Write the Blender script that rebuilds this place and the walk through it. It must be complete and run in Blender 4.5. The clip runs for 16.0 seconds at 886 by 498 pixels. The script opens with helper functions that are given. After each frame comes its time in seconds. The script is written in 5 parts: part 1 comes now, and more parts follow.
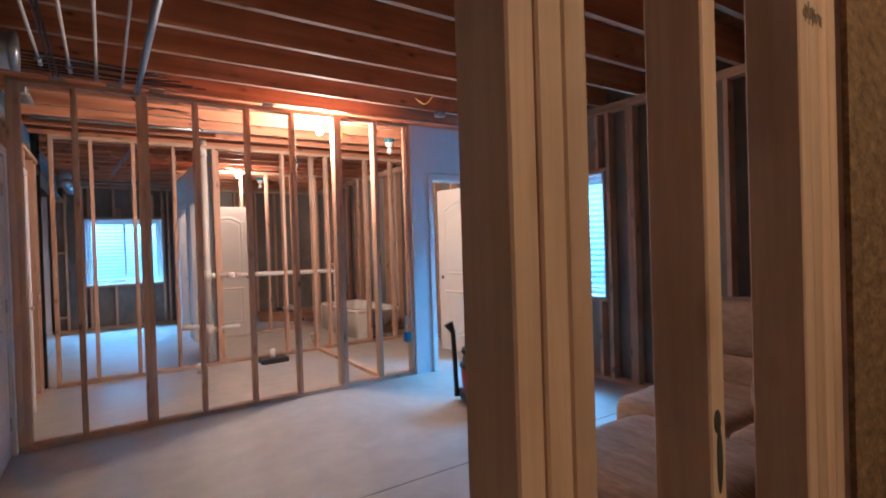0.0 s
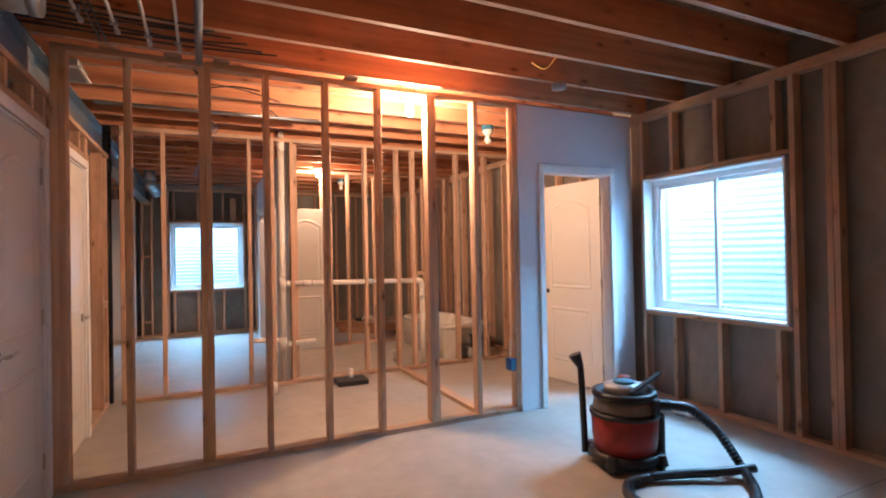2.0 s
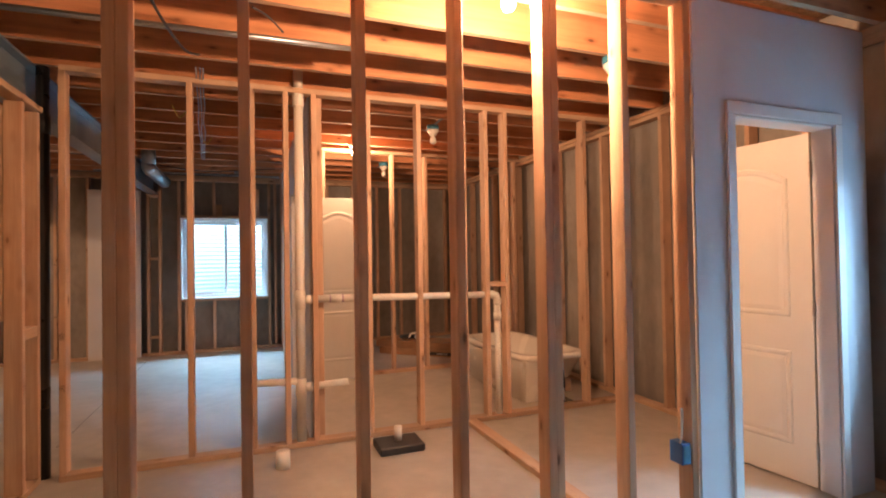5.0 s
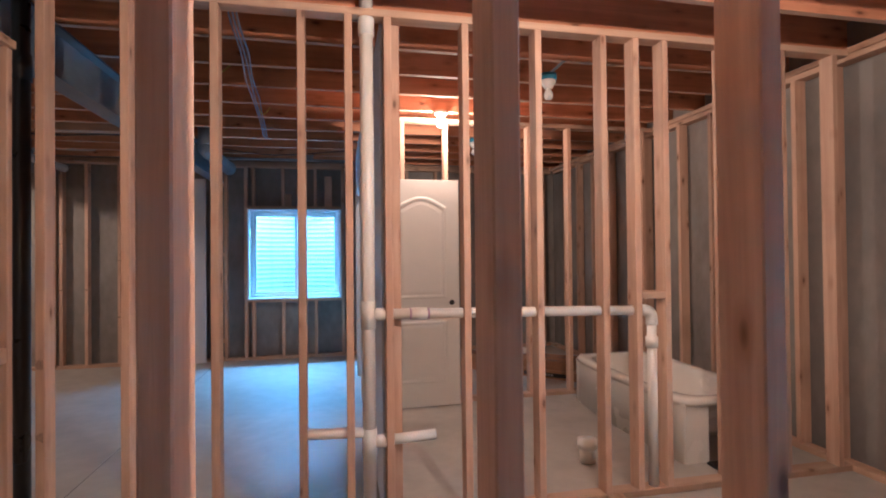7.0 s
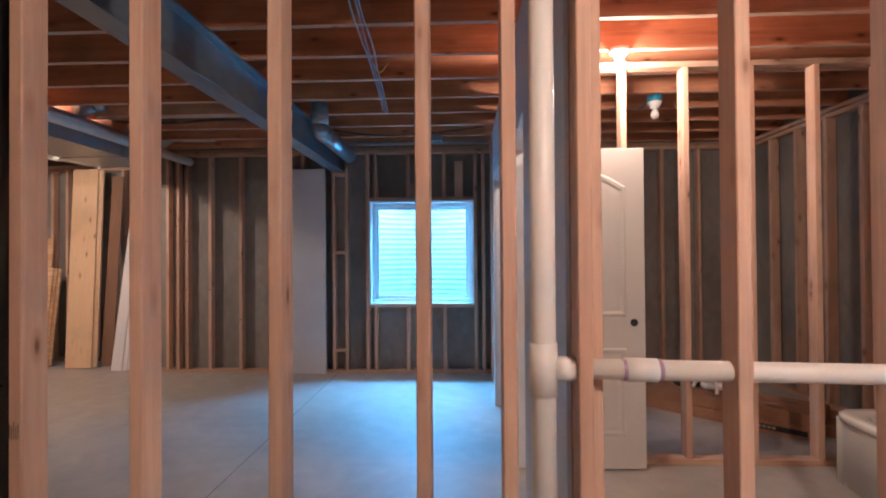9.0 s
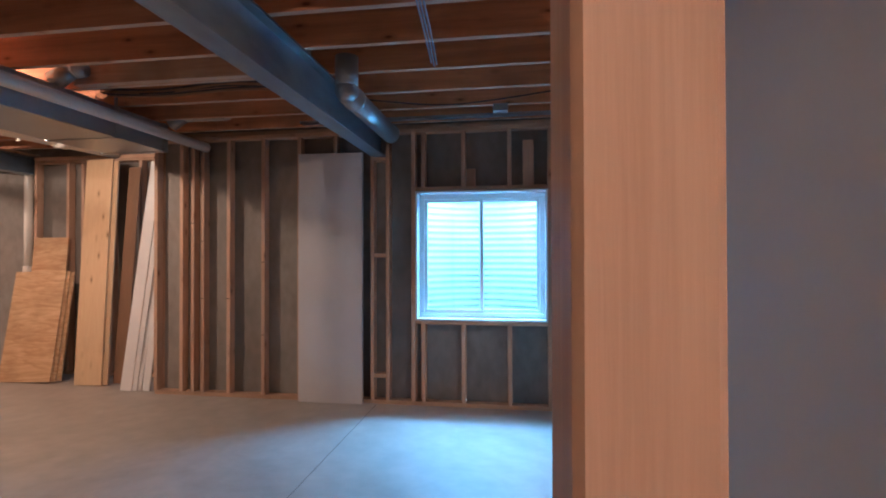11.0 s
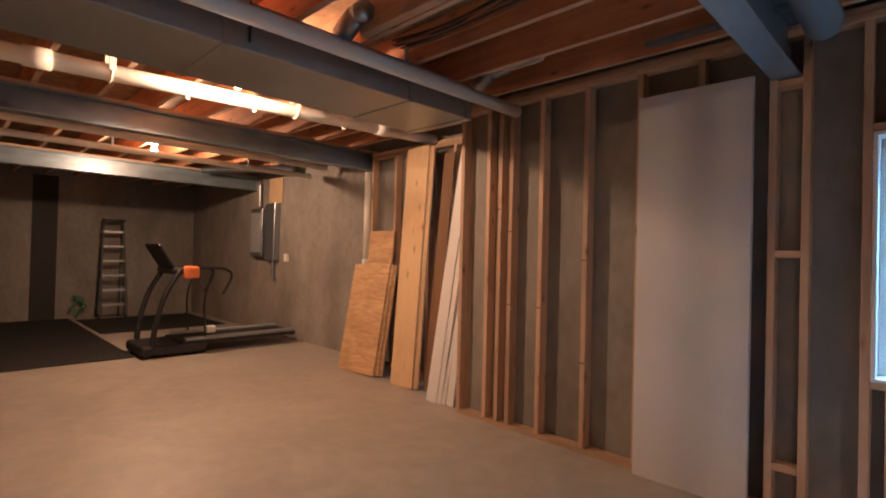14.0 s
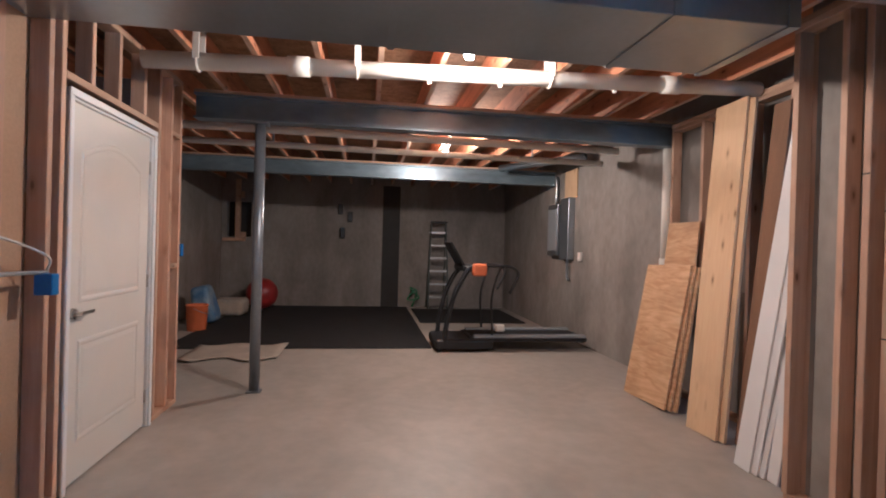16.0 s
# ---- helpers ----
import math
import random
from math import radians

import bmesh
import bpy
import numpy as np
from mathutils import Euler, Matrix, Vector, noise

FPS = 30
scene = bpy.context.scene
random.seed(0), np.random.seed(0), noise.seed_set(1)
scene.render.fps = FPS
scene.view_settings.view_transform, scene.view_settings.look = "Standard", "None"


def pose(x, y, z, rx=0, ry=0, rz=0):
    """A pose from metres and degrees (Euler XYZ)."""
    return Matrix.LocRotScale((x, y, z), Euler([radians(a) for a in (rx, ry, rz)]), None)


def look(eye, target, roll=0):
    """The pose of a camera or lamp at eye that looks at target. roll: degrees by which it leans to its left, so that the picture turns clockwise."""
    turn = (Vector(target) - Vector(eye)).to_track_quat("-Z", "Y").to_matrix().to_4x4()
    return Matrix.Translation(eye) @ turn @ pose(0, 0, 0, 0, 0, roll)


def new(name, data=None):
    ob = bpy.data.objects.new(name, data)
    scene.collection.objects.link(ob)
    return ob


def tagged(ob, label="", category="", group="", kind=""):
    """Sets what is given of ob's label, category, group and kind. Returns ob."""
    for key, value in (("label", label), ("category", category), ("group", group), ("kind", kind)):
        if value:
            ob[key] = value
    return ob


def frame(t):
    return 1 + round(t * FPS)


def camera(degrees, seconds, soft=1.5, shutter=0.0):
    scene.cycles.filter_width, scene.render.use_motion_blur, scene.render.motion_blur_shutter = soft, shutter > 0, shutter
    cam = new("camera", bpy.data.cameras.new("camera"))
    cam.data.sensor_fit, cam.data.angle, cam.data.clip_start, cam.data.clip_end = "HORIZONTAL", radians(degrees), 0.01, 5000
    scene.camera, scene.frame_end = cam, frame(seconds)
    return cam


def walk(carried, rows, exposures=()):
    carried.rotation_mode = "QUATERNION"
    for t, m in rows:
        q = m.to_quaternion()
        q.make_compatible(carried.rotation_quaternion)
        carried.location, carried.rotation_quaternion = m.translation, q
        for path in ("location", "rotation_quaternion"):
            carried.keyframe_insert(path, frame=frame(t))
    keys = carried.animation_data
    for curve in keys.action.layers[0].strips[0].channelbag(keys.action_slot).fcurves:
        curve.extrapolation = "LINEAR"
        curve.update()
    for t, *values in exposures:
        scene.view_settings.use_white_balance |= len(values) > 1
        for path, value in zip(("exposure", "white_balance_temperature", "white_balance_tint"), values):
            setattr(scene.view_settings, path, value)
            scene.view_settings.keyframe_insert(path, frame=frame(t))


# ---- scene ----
# ---------------- camera ----------------
cam = camera(82.6, 16.0, soft=2.0)
PATH = [
    (0, (0.326, -0.303, 1.362), (1.435, 1.362, 1.339), -1.8),
    (0.5, (0.381, -0.088, 1.329), (1.458, 1.597, 1.325), -1.8),
    (1, (0.461, 0.145, 1.347), (1.473, 1.87, 1.351), -1.6),
    (1.5, (0.532, 0.382, 1.353), (1.451, 2.158, 1.365), -1.2),
    (2, (0.585, 0.655, 1.339), (1.435, 2.466, 1.36), -1.1),
    (2.5, (0.608, 0.929, 1.36), (1.442, 2.747, 1.385), -1.1),
    (3, (0.679, 1.195, 1.361), (1.499, 3.019, 1.39), -1.3),
    (3.5, (0.744, 1.471, 1.361), (1.554, 3.3, 1.393), -1.3),
    (6, (1.119, 3.041, 1.351), (1.69, 4.957, 1.384), -0.6),
    (6.5, (1.145, 3.344, 1.354), (1.639, 5.282, 1.387), -0.5),
    (7, (1.163, 3.647, 1.361), (1.571, 5.605, 1.383), -0.6),
    (7.5, (1.176, 3.936, 1.362), (1.397, 5.923, 1.383), -0.6),
    (8, (1.163, 4.236, 1.375), (1.194, 6.235, 1.389), -0.1),
    (8.5, (1.14, 4.556, 1.373), (1.091, 6.555, 1.396), 0.2),
    (9, (1.103, 4.858, 1.37), (1.017, 6.856, 1.39), -0.4),
    (11.5, (0.885, 6.335, 1.406), (0.486, 8.294, 1.43), 0.1),
    (12, (0.783, 6.608, 1.404), (0.264, 8.539, 1.43), 0.1),
    (12.5, (0.653, 6.853, 1.423), (-0.015, 8.738, 1.439), 0.0),
    (13, (0.458, 7.044, 1.406), (-0.464, 8.819, 1.412), 0.2),
    (13.5, (0.342, 7.245, 1.386), (-0.859, 8.845, 1.401), 0.7),
    (14, (0.24, 7.489, 1.348), (-1.168, 8.91, 1.37), 1.4),
    (14.5, (0.101, 7.613, 1.366), (-1.461, 8.861, 1.374), 0.8),
    (15, (0.012, 7.927, 1.357), (-1.727, 8.915, 1.358), 0.8),
    (15.5, (-0.118, 8.184, 1.306), (-2.003, 8.851, 1.318), 1.4),
    (16, (-0.25, 8.377, 1.327), (-2.228, 8.674, 1.318), 1.6),
]
# automatic white balance drifts as daylight and bulbs change places
EXPOSURES = [(0, 0.12, 4650, 14), (1.0, 0.22, 5250, 19), (2.5, 0.2, 6400, 26), (3.5, 0.14, 7200, 28), (6, 0.06, 6300, 24), (7, 0.02, 4600, 13), (9, 0.06, 4600, 12), (11.5, 0.02, 5200, 17), (12.5, 0.18, 5900, 20), (14.5, -0.02, 6100, 22), (15, 0.02, 5350, 18), (16, 0.18, 4250, 8)]
walk(cam, [(t, look(eye, target, roll)) for t, eye, target, roll in PATH], EXPOSURES)


# ---------------- light ----------------
WARM = (1.0, 0.635, 0.35)
COOL = (0.31, 0.71, 1.0)
world = bpy.data.worlds.new("world")
scene.world = world
world.use_nodes = True
wn = world.node_tree.nodes
sky = wn.new("ShaderNodeTexSky")
sky.sky_type, sky.sun_disc, sky.sun_elevation, sky.sun_rotation = "NISHITA", False, radians(50), radians(200)
world.node_tree.links.new(sky.outputs[0], wn["Background"].inputs[0])
wn["Background"].inputs[1].default_value = 0.10


def lamp(name, kind, place, energy, colour, size=0.05, target=None):
    d = bpy.data.lights.new(name, kind)
    d.energy, d.color = energy, colour
    if kind == "AREA":
        d.shape, d.size, d.size_y = "RECTANGLE", size[0], size[1]
    else:
        d.shadow_soft_size = size
    ob = new(name, d)
    ob.matrix_world = look(place, target) if target else pose(*place)
    return ob


BULBS_LIT = [((2.06, 4.37, 2.50), 155), ((2.06, 7.985, 2.545), 62), ((-3.27, 8.958, 2.53), 108), ((-6.50, 9.32, 2.545), 135), ((1.50, -1.30, 2.50), 35)]
BULBS_OFF = [(3.16, 5.03, 2.50), (2.62, 6.95, 2.50), (2.63, 8.95, 2.50)]
for p, e in BULBS_LIT:
    lamp("bulb_light", "POINT", (p[0], p[1], p[2] - 0.035), e, (1.0, 0.66, 0.22) if p[1] < 0 else WARM, 0.035)
# daylight that falls down the two window wells
lamp("well_light", "AREA", (0.60, 11.36, 2.70), 42, COOL, (1.2, 0.6), (0.60, 11.20, 1.0))
lamp("well_sky", "AREA", (0.60, 11.44, 2.38), 200, COOL, (1.2, 0.34), (0.60, 10.4, 1.75))
lamp("well_light", "AREA", (4.98, 3.46, 2.70), 36, COOL, (1.2, 0.6), (4.82, 3.46, 1.0))
lamp("well_sky", "AREA", (5.05, 3.46, 2.38), 165, COOL, (1.2, 0.34), (4.0, 3.46, 1.75))

# ---------------- materials ----------------
MATS = {}


def mat(name, base, rough=0.6, metal=0.0, vary=0.25, scale=6.0, stretch=(1, 1, 1), bump=0.15, rand=0.0, dark=None, fine=60.0, coat=0.0):
    """A procedural surface: two scales of noise between base and dark, a random tone per object, a fine relief."""
    m = bpy.data.materials.new(name)
    m.use_nodes = True
    n, l = m.node_tree.nodes, m.node_tree.links
    b = n["Principled BSDF"]
    b.inputs["Roughness"].default_value, b.inputs["Metallic"].default_value = rough, metal
    b.inputs["Coat Weight"].default_value = coat
    tc, mp = n.new("ShaderNodeTexCoord"), n.new("ShaderNodeMapping")
    mp.inputs["Scale"].default_value = stretch
    info = n.new("ShaderNodeObjectInfo")
    off = n.new("ShaderNodeVectorMath")
    off.operation = "MULTIPLY_ADD"
    l.new(info.outputs["Random"], off.inputs[0])
    off.inputs[1].default_value = (17, 31, 23)
    l.new(tc.outputs["Object"], off.inputs[2])
    l.new(off.outputs[0], mp.inputs[0])
    big, small = n.new("ShaderNodeTexNoise"), n.new("ShaderNodeTexNoise")
    big.inputs["Scale"].default_value, big.inputs["Detail"].default_value, big.inputs["Distortion"].default_value = scale, 5, 0.6
    small.inputs["Scale"].default_value, small.inputs["Detail"].default_value = fine, 4
    l.new(mp.outputs[0], big.inputs["Vector"])
    l.new(mp.outputs[0], small.inputs["Vector"])
    dark = dark or tuple(c * (1 - vary) for c in base)
    ramp = n.new("ShaderNodeValToRGB")
    ramp.color_ramp.elements[0].position, ramp.color_ramp.elements[1].position = 0.32, 0.68
    ramp.color_ramp.elements[0].color, ramp.color_ramp.elements[1].color = (*dark, 1), (*base, 1)
    l.new(big.outputs["Fac"], ramp.inputs[0])
    mix = n.new("ShaderNodeMixRGB")
    mix.blend_type, mix.inputs[0].default_value = "OVERLAY", min(0.5, vary)
    l.new(ramp.outputs[0], mix.inputs[1])
    l.new(small.outputs["Fac"], mix.inputs[2])
    hsv = n.new("ShaderNodeHueSaturation")
    rng = n.new("ShaderNodeMapRange")
    rng.inputs["To Min"].default_value, rng.inputs["To Max"].default_value = 1 - rand, 1 + rand
    l.new(info.outputs["Random"], rng.inputs["Value"])
    l.new(rng.outputs[0], hsv.inputs["Value"])
    l.new(mix.outputs[0], hsv.inputs["Color"])
    l.new(hsv.outputs[0], b.inputs["Base Color"])
    if bump:
        bp = n.new("ShaderNodeBump")
        bp.inputs["Strength"].default_value, bp.inputs["Distance"].default_value = bump, 0.01
        l.new(small.outputs["Fac"], bp.inputs["Height"])
        l.new(bp.outputs[0], b.inputs["Normal"])
    rr = n.new("ShaderNodeMapRange")
    rr.inputs["To Min"].default_value, rr.inputs["To Max"].default_value = max(0.02, rough - 0.1), min(1, rough + 0.1)
    l.new(big.outputs["Fac"], rr.inputs["Value"])
    l.new(rr.outputs[0], b.inputs["Roughness"])
    MATS[name] = m
    return m


def glow(name, colour, strength):
    m = bpy.data.materials.new(name)
    m.use_nodes = True
    b = m.node_tree.nodes["Principled BSDF"]
    b.inputs["Base Color"].default_value = (*colour, 1)
    b.inputs["Emission Color"].default_value = (*colour, 1)
    b.inputs["Emission Strength"].default_value = strength
    return m


def glass(name):
    m = bpy.data.materials.new(name)
    m.use_nodes = True
    b = m.node_tree.nodes["Principled BSDF"]
    b.inputs["Base Color"].default_value, b.inputs["Roughness"].default_value = (0.95, 0.98, 1, 1), 0.0
    b.inputs["Transmission Weight"].default_value, b.inputs["IOR"].default_value = 1.0, 1.45
    return m


def wood(name, base, dark, rand=0.14, knots=True, axis=2, rough=0.7):
    """Sawn timber: growth bands and fine fibres drawn out along one axis, a few small knots, grubby patches."""
    st = [14.0, 14.0, 14.0]
    st[axis] = 0.7
    m = mat(name, base, rough, 0, 0.17, 1.0, st, 0.12, rand, dark, 7.0)
    n, l = m.node_tree.nodes, m.node_tree.links
    b = n["Principled BSDF"]
    src = b.inputs["Base Color"].links[0].from_socket
    tc = n.new("ShaderNodeTexCoord")
    info = n.new("ShaderNodeObjectInfo")
    off = n.new("ShaderNodeVectorMath")
    off.operation = "MULTIPLY_ADD"
    l.new(info.outputs["Random"], off.inputs[0])
    off.inputs[1].default_value = (7, 13, 29)
    l.new(tc.outputs["Object"], off.inputs[2])
    dirt = n.new("ShaderNodeTexNoise")
    dirt.inputs["Scale"].default_value, dirt.inputs["Detail"].default_value = 2.6, 6
    l.new(off.outputs[0], dirt.inputs["Vector"])
    dr = n.new("ShaderNodeMapRange")
    dr.inputs["From Min"].default_value, dr.inputs["From Max"].default_value = 0.50, 0.72
    dr.inputs["To Min"].default_value, dr.inputs["To Max"].default_value = 0.0, 0.42
    l.new(dirt.outputs["Fac"], dr.inputs["Value"])
    grub = n.new("ShaderNodeMixRGB")
    grub.inputs[2].default_value = (dark[0] * 0.62, dark[1] * 0.62, dark[2] * 0.66, 1)
    l.new(dr.outputs[0], grub.inputs[0])
    l.new(src, grub.inputs[1])
    out = grub
    if knots:
        mp = n.new("ShaderNodeMapping")
        sc = [10.0, 10.0, 10.0]
        sc[axis] = 4.0
        mp.inputs["Scale"].default_value = sc
        l.new(off.outputs[0], mp.inputs[0])
        v = n.new("ShaderNodeTexVoronoi")
        v.inputs["Scale"].default_value = 1.0
        l.new(mp.outputs[0], v.inputs["Vector"])
        for lo, hi, amount, shade in ((0.10, 0.26, 0.5, 0.62), (0.05, 0.12, 0.85, 0.28)):
            r = n.new("ShaderNodeMapRange")
            r.inputs["From Min"].default_value, r.inputs["From Max"].default_value = lo, hi
            r.inputs["To Min"].default_value, r.inputs["To Max"].default_value = amount, 0.0
            l.new(v.outputs["Distance"], r.inputs["Value"])
            mx = n.new("ShaderNodeMixRGB")
            mx.inputs[2].default_value = (dark[0] * shade, dark[1] * shade * 0.85, dark[2] * shade * 0.75, 1)
            l.new(r.outputs[0], mx.inputs[0])
            l.new(out.outputs[0], mx.inputs[1])
            out = mx
    l.new(out.outputs[0], b.inputs["Base Color"])
    return m


def streaks(m, shade, reach, low, high, amount):
    """Run-down stains on a material: noise drawn out along reach, mixed towards a shade."""
    n, l = m.node_tree.nodes, m.node_tree.links
    b = n["Principled BSDF"]
    src = b.inputs["Base Color"].links[0].from_socket
    tc, mp, ns = n.new("ShaderNodeTexCoord"), n.new("ShaderNodeMapping"), n.new("ShaderNodeTexNoise")
    mp.inputs["Scale"].default_value = reach
    ns.inputs["Scale"].default_value, ns.inputs["Detail"].default_value, ns.inputs["Roughness"].default_value = 1.0, 3, 0.5
    l.new(tc.outputs["Object"], mp.inputs[0])
    l.new(mp.outputs[0], ns.inputs["Vector"])
    r = n.new("ShaderNodeMapRange")
    r.inputs["From Min"].default_value, r.inputs["From Max"].default_value = low, high
    r.inputs["To Max"].default_value = amount
    l.new(ns.outputs["Fac"], r.inputs["Value"])
    mx = n.new("ShaderNodeMixRGB")
    mx.inputs[2].default_value = (*shade, 1)
    l.new(r.outputs[0], mx.inputs[0])
    l.new(src, mx.inputs[1])
    l.new(mx.outputs[0], b.inputs["Base Color"])
    return m


STUD = wood("stud_wood", (0.61, 0.415, 0.285), (0.48, 0.295, 0.195), 0.17)
PLATE = wood("plate_wood", (0.58, 0.40, 0.27), (0.46, 0.29, 0.185), axis=0)
PLATE_Y = wood("plate_wood_y", (0.58, 0.40, 0.27), (0.46, 0.29, 0.185), axis=1)
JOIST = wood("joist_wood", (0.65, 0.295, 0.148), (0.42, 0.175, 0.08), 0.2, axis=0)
# paler wood for joist undersides: light bounced off the floor, put into the colour
JOISTBOUNCE = wood("joist_bounce_edge", (0.62, 0.45, 0.32), (0.50, 0.34, 0.23), 0.1, True, 0)
SUBFLOOR = mat("subfloor_board", (0.36, 0.22, 0.12), 0.85, 0, 0.5, 9, (1, 1, 1), 0.3, 0, (0.2, 0.11, 0.05), 45)
OSB = mat("strand_board", (0.23, 0.135, 0.062), 0.8, 0, 0.6, 26, (1, 2.2, 1.6), 0.5, 0.05, (0.10, 0.052, 0.022), 70)
PLY = wood("plywood", (0.68, 0.46, 0.25), (0.50, 0.29, 0.13), 0.06, False, 0)
for node in PLY.node_tree.nodes:
    if node.type == "MAPPING":
        node.inputs["Scale"].default_value = (1.6, 5.0, 9.0)
    if node.type == "TEX_NOISE" and node.inputs["Scale"].default_value < 2:
        node.inputs["Distortion"].default_value, node.inputs["Detail"].default_value = 3.2, 3
PLY_V = wood("pine_panel", (0.67, 0.48, 0.28), (0.645, 0.45, 0.255), 0.05, True, 2)
FLOOR = mat("concrete_floor", (0.43, 0.392, 0.345), 0.48, 0, 0.16, 1.1, (1, 1, 1), 0.05, 0, (0.36, 0.325, 0.282), 9)
CONC = mat("concrete_wall", (0.315, 0.287, 0.258), 0.9, 0, 0.25, 1.6, (1, 1, 0.6), 0.25, 0, (0.215, 0.195, 0.175), 14)
streaks(CONC, (0.135, 0.122, 0.112), (1.5, 1.5, 0.20), 0.48, 0.80, 0.6)
streaks(CONC, (0.40, 0.37, 0.335), (1.1, 1.1, 0.7), 0.56, 0.78, 0.5)
DRYWALL = mat("painted_drywall", (0.66, 0.705, 0.775), 0.75, 0, 0.04, 3, (1, 1, 1), 0.04)
BOARDWHITE = mat("white_board", (0.62, 0.60, 0.60), 0.7, 0, 0.06, 3, (1, 1, 1), 0.05)
DOORWHITE = mat("door_paint", (0.69, 0.66, 0.60), 0.4, 0, 0.04, 4, (1, 1, 1), 0.04)
TRIM = mat("trim_paint", (0.82, 0.82, 0.82), 0.42, 0, 0.04, 4, (1, 1, 1), 0.03)
VINYL = mat("window_vinyl", (0.85, 0.86, 0.87), 0.35, 0, 0.03, 4, (1, 1, 1), 0.0)
GALV = mat("galvanised_steel", (0.42, 0.475, 0.525), 0.36, 0.9, 0.08, 1.2, (1, 1, 1), 0.0, 0.05, (0.35, 0.385, 0.42), 30)
STEEL = mat("primed_beam_steel", (0.235, 0.31, 0.37), 0.32, 0.35, 0.3, 2, (1, 0.4, 1), 0.04, 0, (0.15, 0.195, 0.23), 14)
COLSTEEL = mat("column_steel", (0.27, 0.30, 0.34), 0.35, 0.5, 0.2, 3)
PVC = mat("white_pipe", (0.80, 0.77, 0.70), 0.35, 0, 0.06, 6, (1, 1, 1), 0.02)
ABS = mat("black_pipe", (0.02, 0.022, 0.024), 0.3, 0, 0.2, 6, (1, 1, 1), 0.02)
PURPLE = mat("primer_purple", (0.42, 0.28, 0.40), 0.5)
BLACKP = mat("black_plastic", (0.022, 0.022, 0.025), 0.42, 0, 0.3, 8, (1, 1, 1), 0.05)
GREYP = mat("grey_plastic", (0.30, 0.32, 0.34), 0.4, 0, 0.15, 8)
REDP = mat("red_plastic", (0.40, 0.035, 0.03), 0.38, 0, 0.25, 5, (1, 1, 1), 0.03, 0, (0.28, 0.025, 0.02))
BLUEP = mat("blue_plastic", (0.02, 0.16, 0.50), 0.45, 0, 0.15, 8)
TEAL = mat("teal_plastic", (0.04, 0.22, 0.34), 0.45, 0, 0.15, 8)
ORANGE = mat("orange_plastic", (0.75, 0.20, 0.06), 0.5, 0, 0.1, 8)
RUBBER = mat("rubber_mat", (0.018, 0.018, 0.019), 0.8, 0, 0.3, 5, (1, 1, 1), 0.2)
TUBW = mat("tub_acrylic", (0.78, 0.74, 0.66), 0.25, 0, 0.05, 3, (1, 1, 1), 0.0, 0, None, 60, 0.3)
SUEDE = mat("tan_suede", (0.47, 0.335, 0.25), 0.95, 0, 0.4, 4, (3.0, 0.7, 1.5), 0.5, 0.03, (0.33, 0.225, 0.165), 26)
NICKEL = mat("nickel", (0.55, 0.52, 0.48), 0.3, 1.0, 0.1, 8)
ALU = mat("aluminium", (0.62, 0.63, 0.64), 0.4, 0.9, 0.15, 8)
FIBRE = mat("green_fibreglass", (0.10, 0.11, 0.10), 0.5)
CARTON = mat("brown_carton", (0.36, 0.19, 0.10), 0.85, 0, 0.2, 5, (1, 1, 1), 0.1, 0.08)
CARTONW = mat("printed_carton", (0.45, 0.42, 0.40), 0.7, 0, 0.4, 9)
KRAFT = mat("brown_hardboard", (0.45, 0.30, 0.185), 0.8, 0, 0.15, 3)
STUDSHADE = mat("stud_shade_brown", (0.30, 0.175, 0.10), 0.75, 0, 0.2, 3, (6, 6, 0.6))
WIRE = mat("cable_jacket", (0.62, 0.60, 0.55), 0.5)
WIREB = mat("blue_cable", (0.30, 0.42, 0.60), 0.5)
WIREY = mat("yellow_cable", (0.75, 0.55, 0.10), 0.5)
WIREK = mat("dark_cable", (0.03, 0.03, 0.035), 0.5)
FADEDINK = mat("faded_ink", (0.20, 0.14, 0.10), 0.8)
TAR = mat("dark_coating", (0.035, 0.033, 0.032), 0.7, 0, 0.3, 4)
PAPER = mat("paper_tag", (0.80, 0.76, 0.70), 0.8, 0, 0.05)
GREEN = mat("green_cord", (0.04, 0.22, 0.09), 0.5)
BAGBLUE = mat("printed_bag", (0.04, 0.15, 0.36), 0.4, 0, 0.6, 5, (1, 1, 1), 0.3, 0, (0.26, 0.34, 0.42))
CLOTH = mat("dust_sheet", (0.50, 0.43, 0.35), 0.95, 0, 0.2, 4, (1, 1, 1), 0.3)
WELL = mat("well_steel", (0.60, 0.63, 0.63), 0.6, 0.1, 0.08, 3, (1, 1, 1), 0.02)
BULBW = mat("opal_glass", (0.85, 0.83, 0.78), 0.2)
LIT = glow("lit_bulb", (1.0, 0.78, 0.52), 70)
HOUSING = mat("dusty_housing", (0.24, 0.20, 0.165), 0.35, 0, 0.3, 9)
SILVER = mat("silver_plastic", (0.50, 0.53, 0.56), 0.3, 0.4, 0.15, 8)
JOINT = mat("joint_shadow", (0.22, 0.21, 0.195), 0.9)
SCREEN = mat("console_screen", (0.05, 0.055, 0.06), 0.2)
for node in FLOOR.node_tree.nodes:
    if node.type == "TEX_NOISE" and node.inputs["Scale"].default_value < 3:
        node.inputs["Distortion"].default_value = 2.2


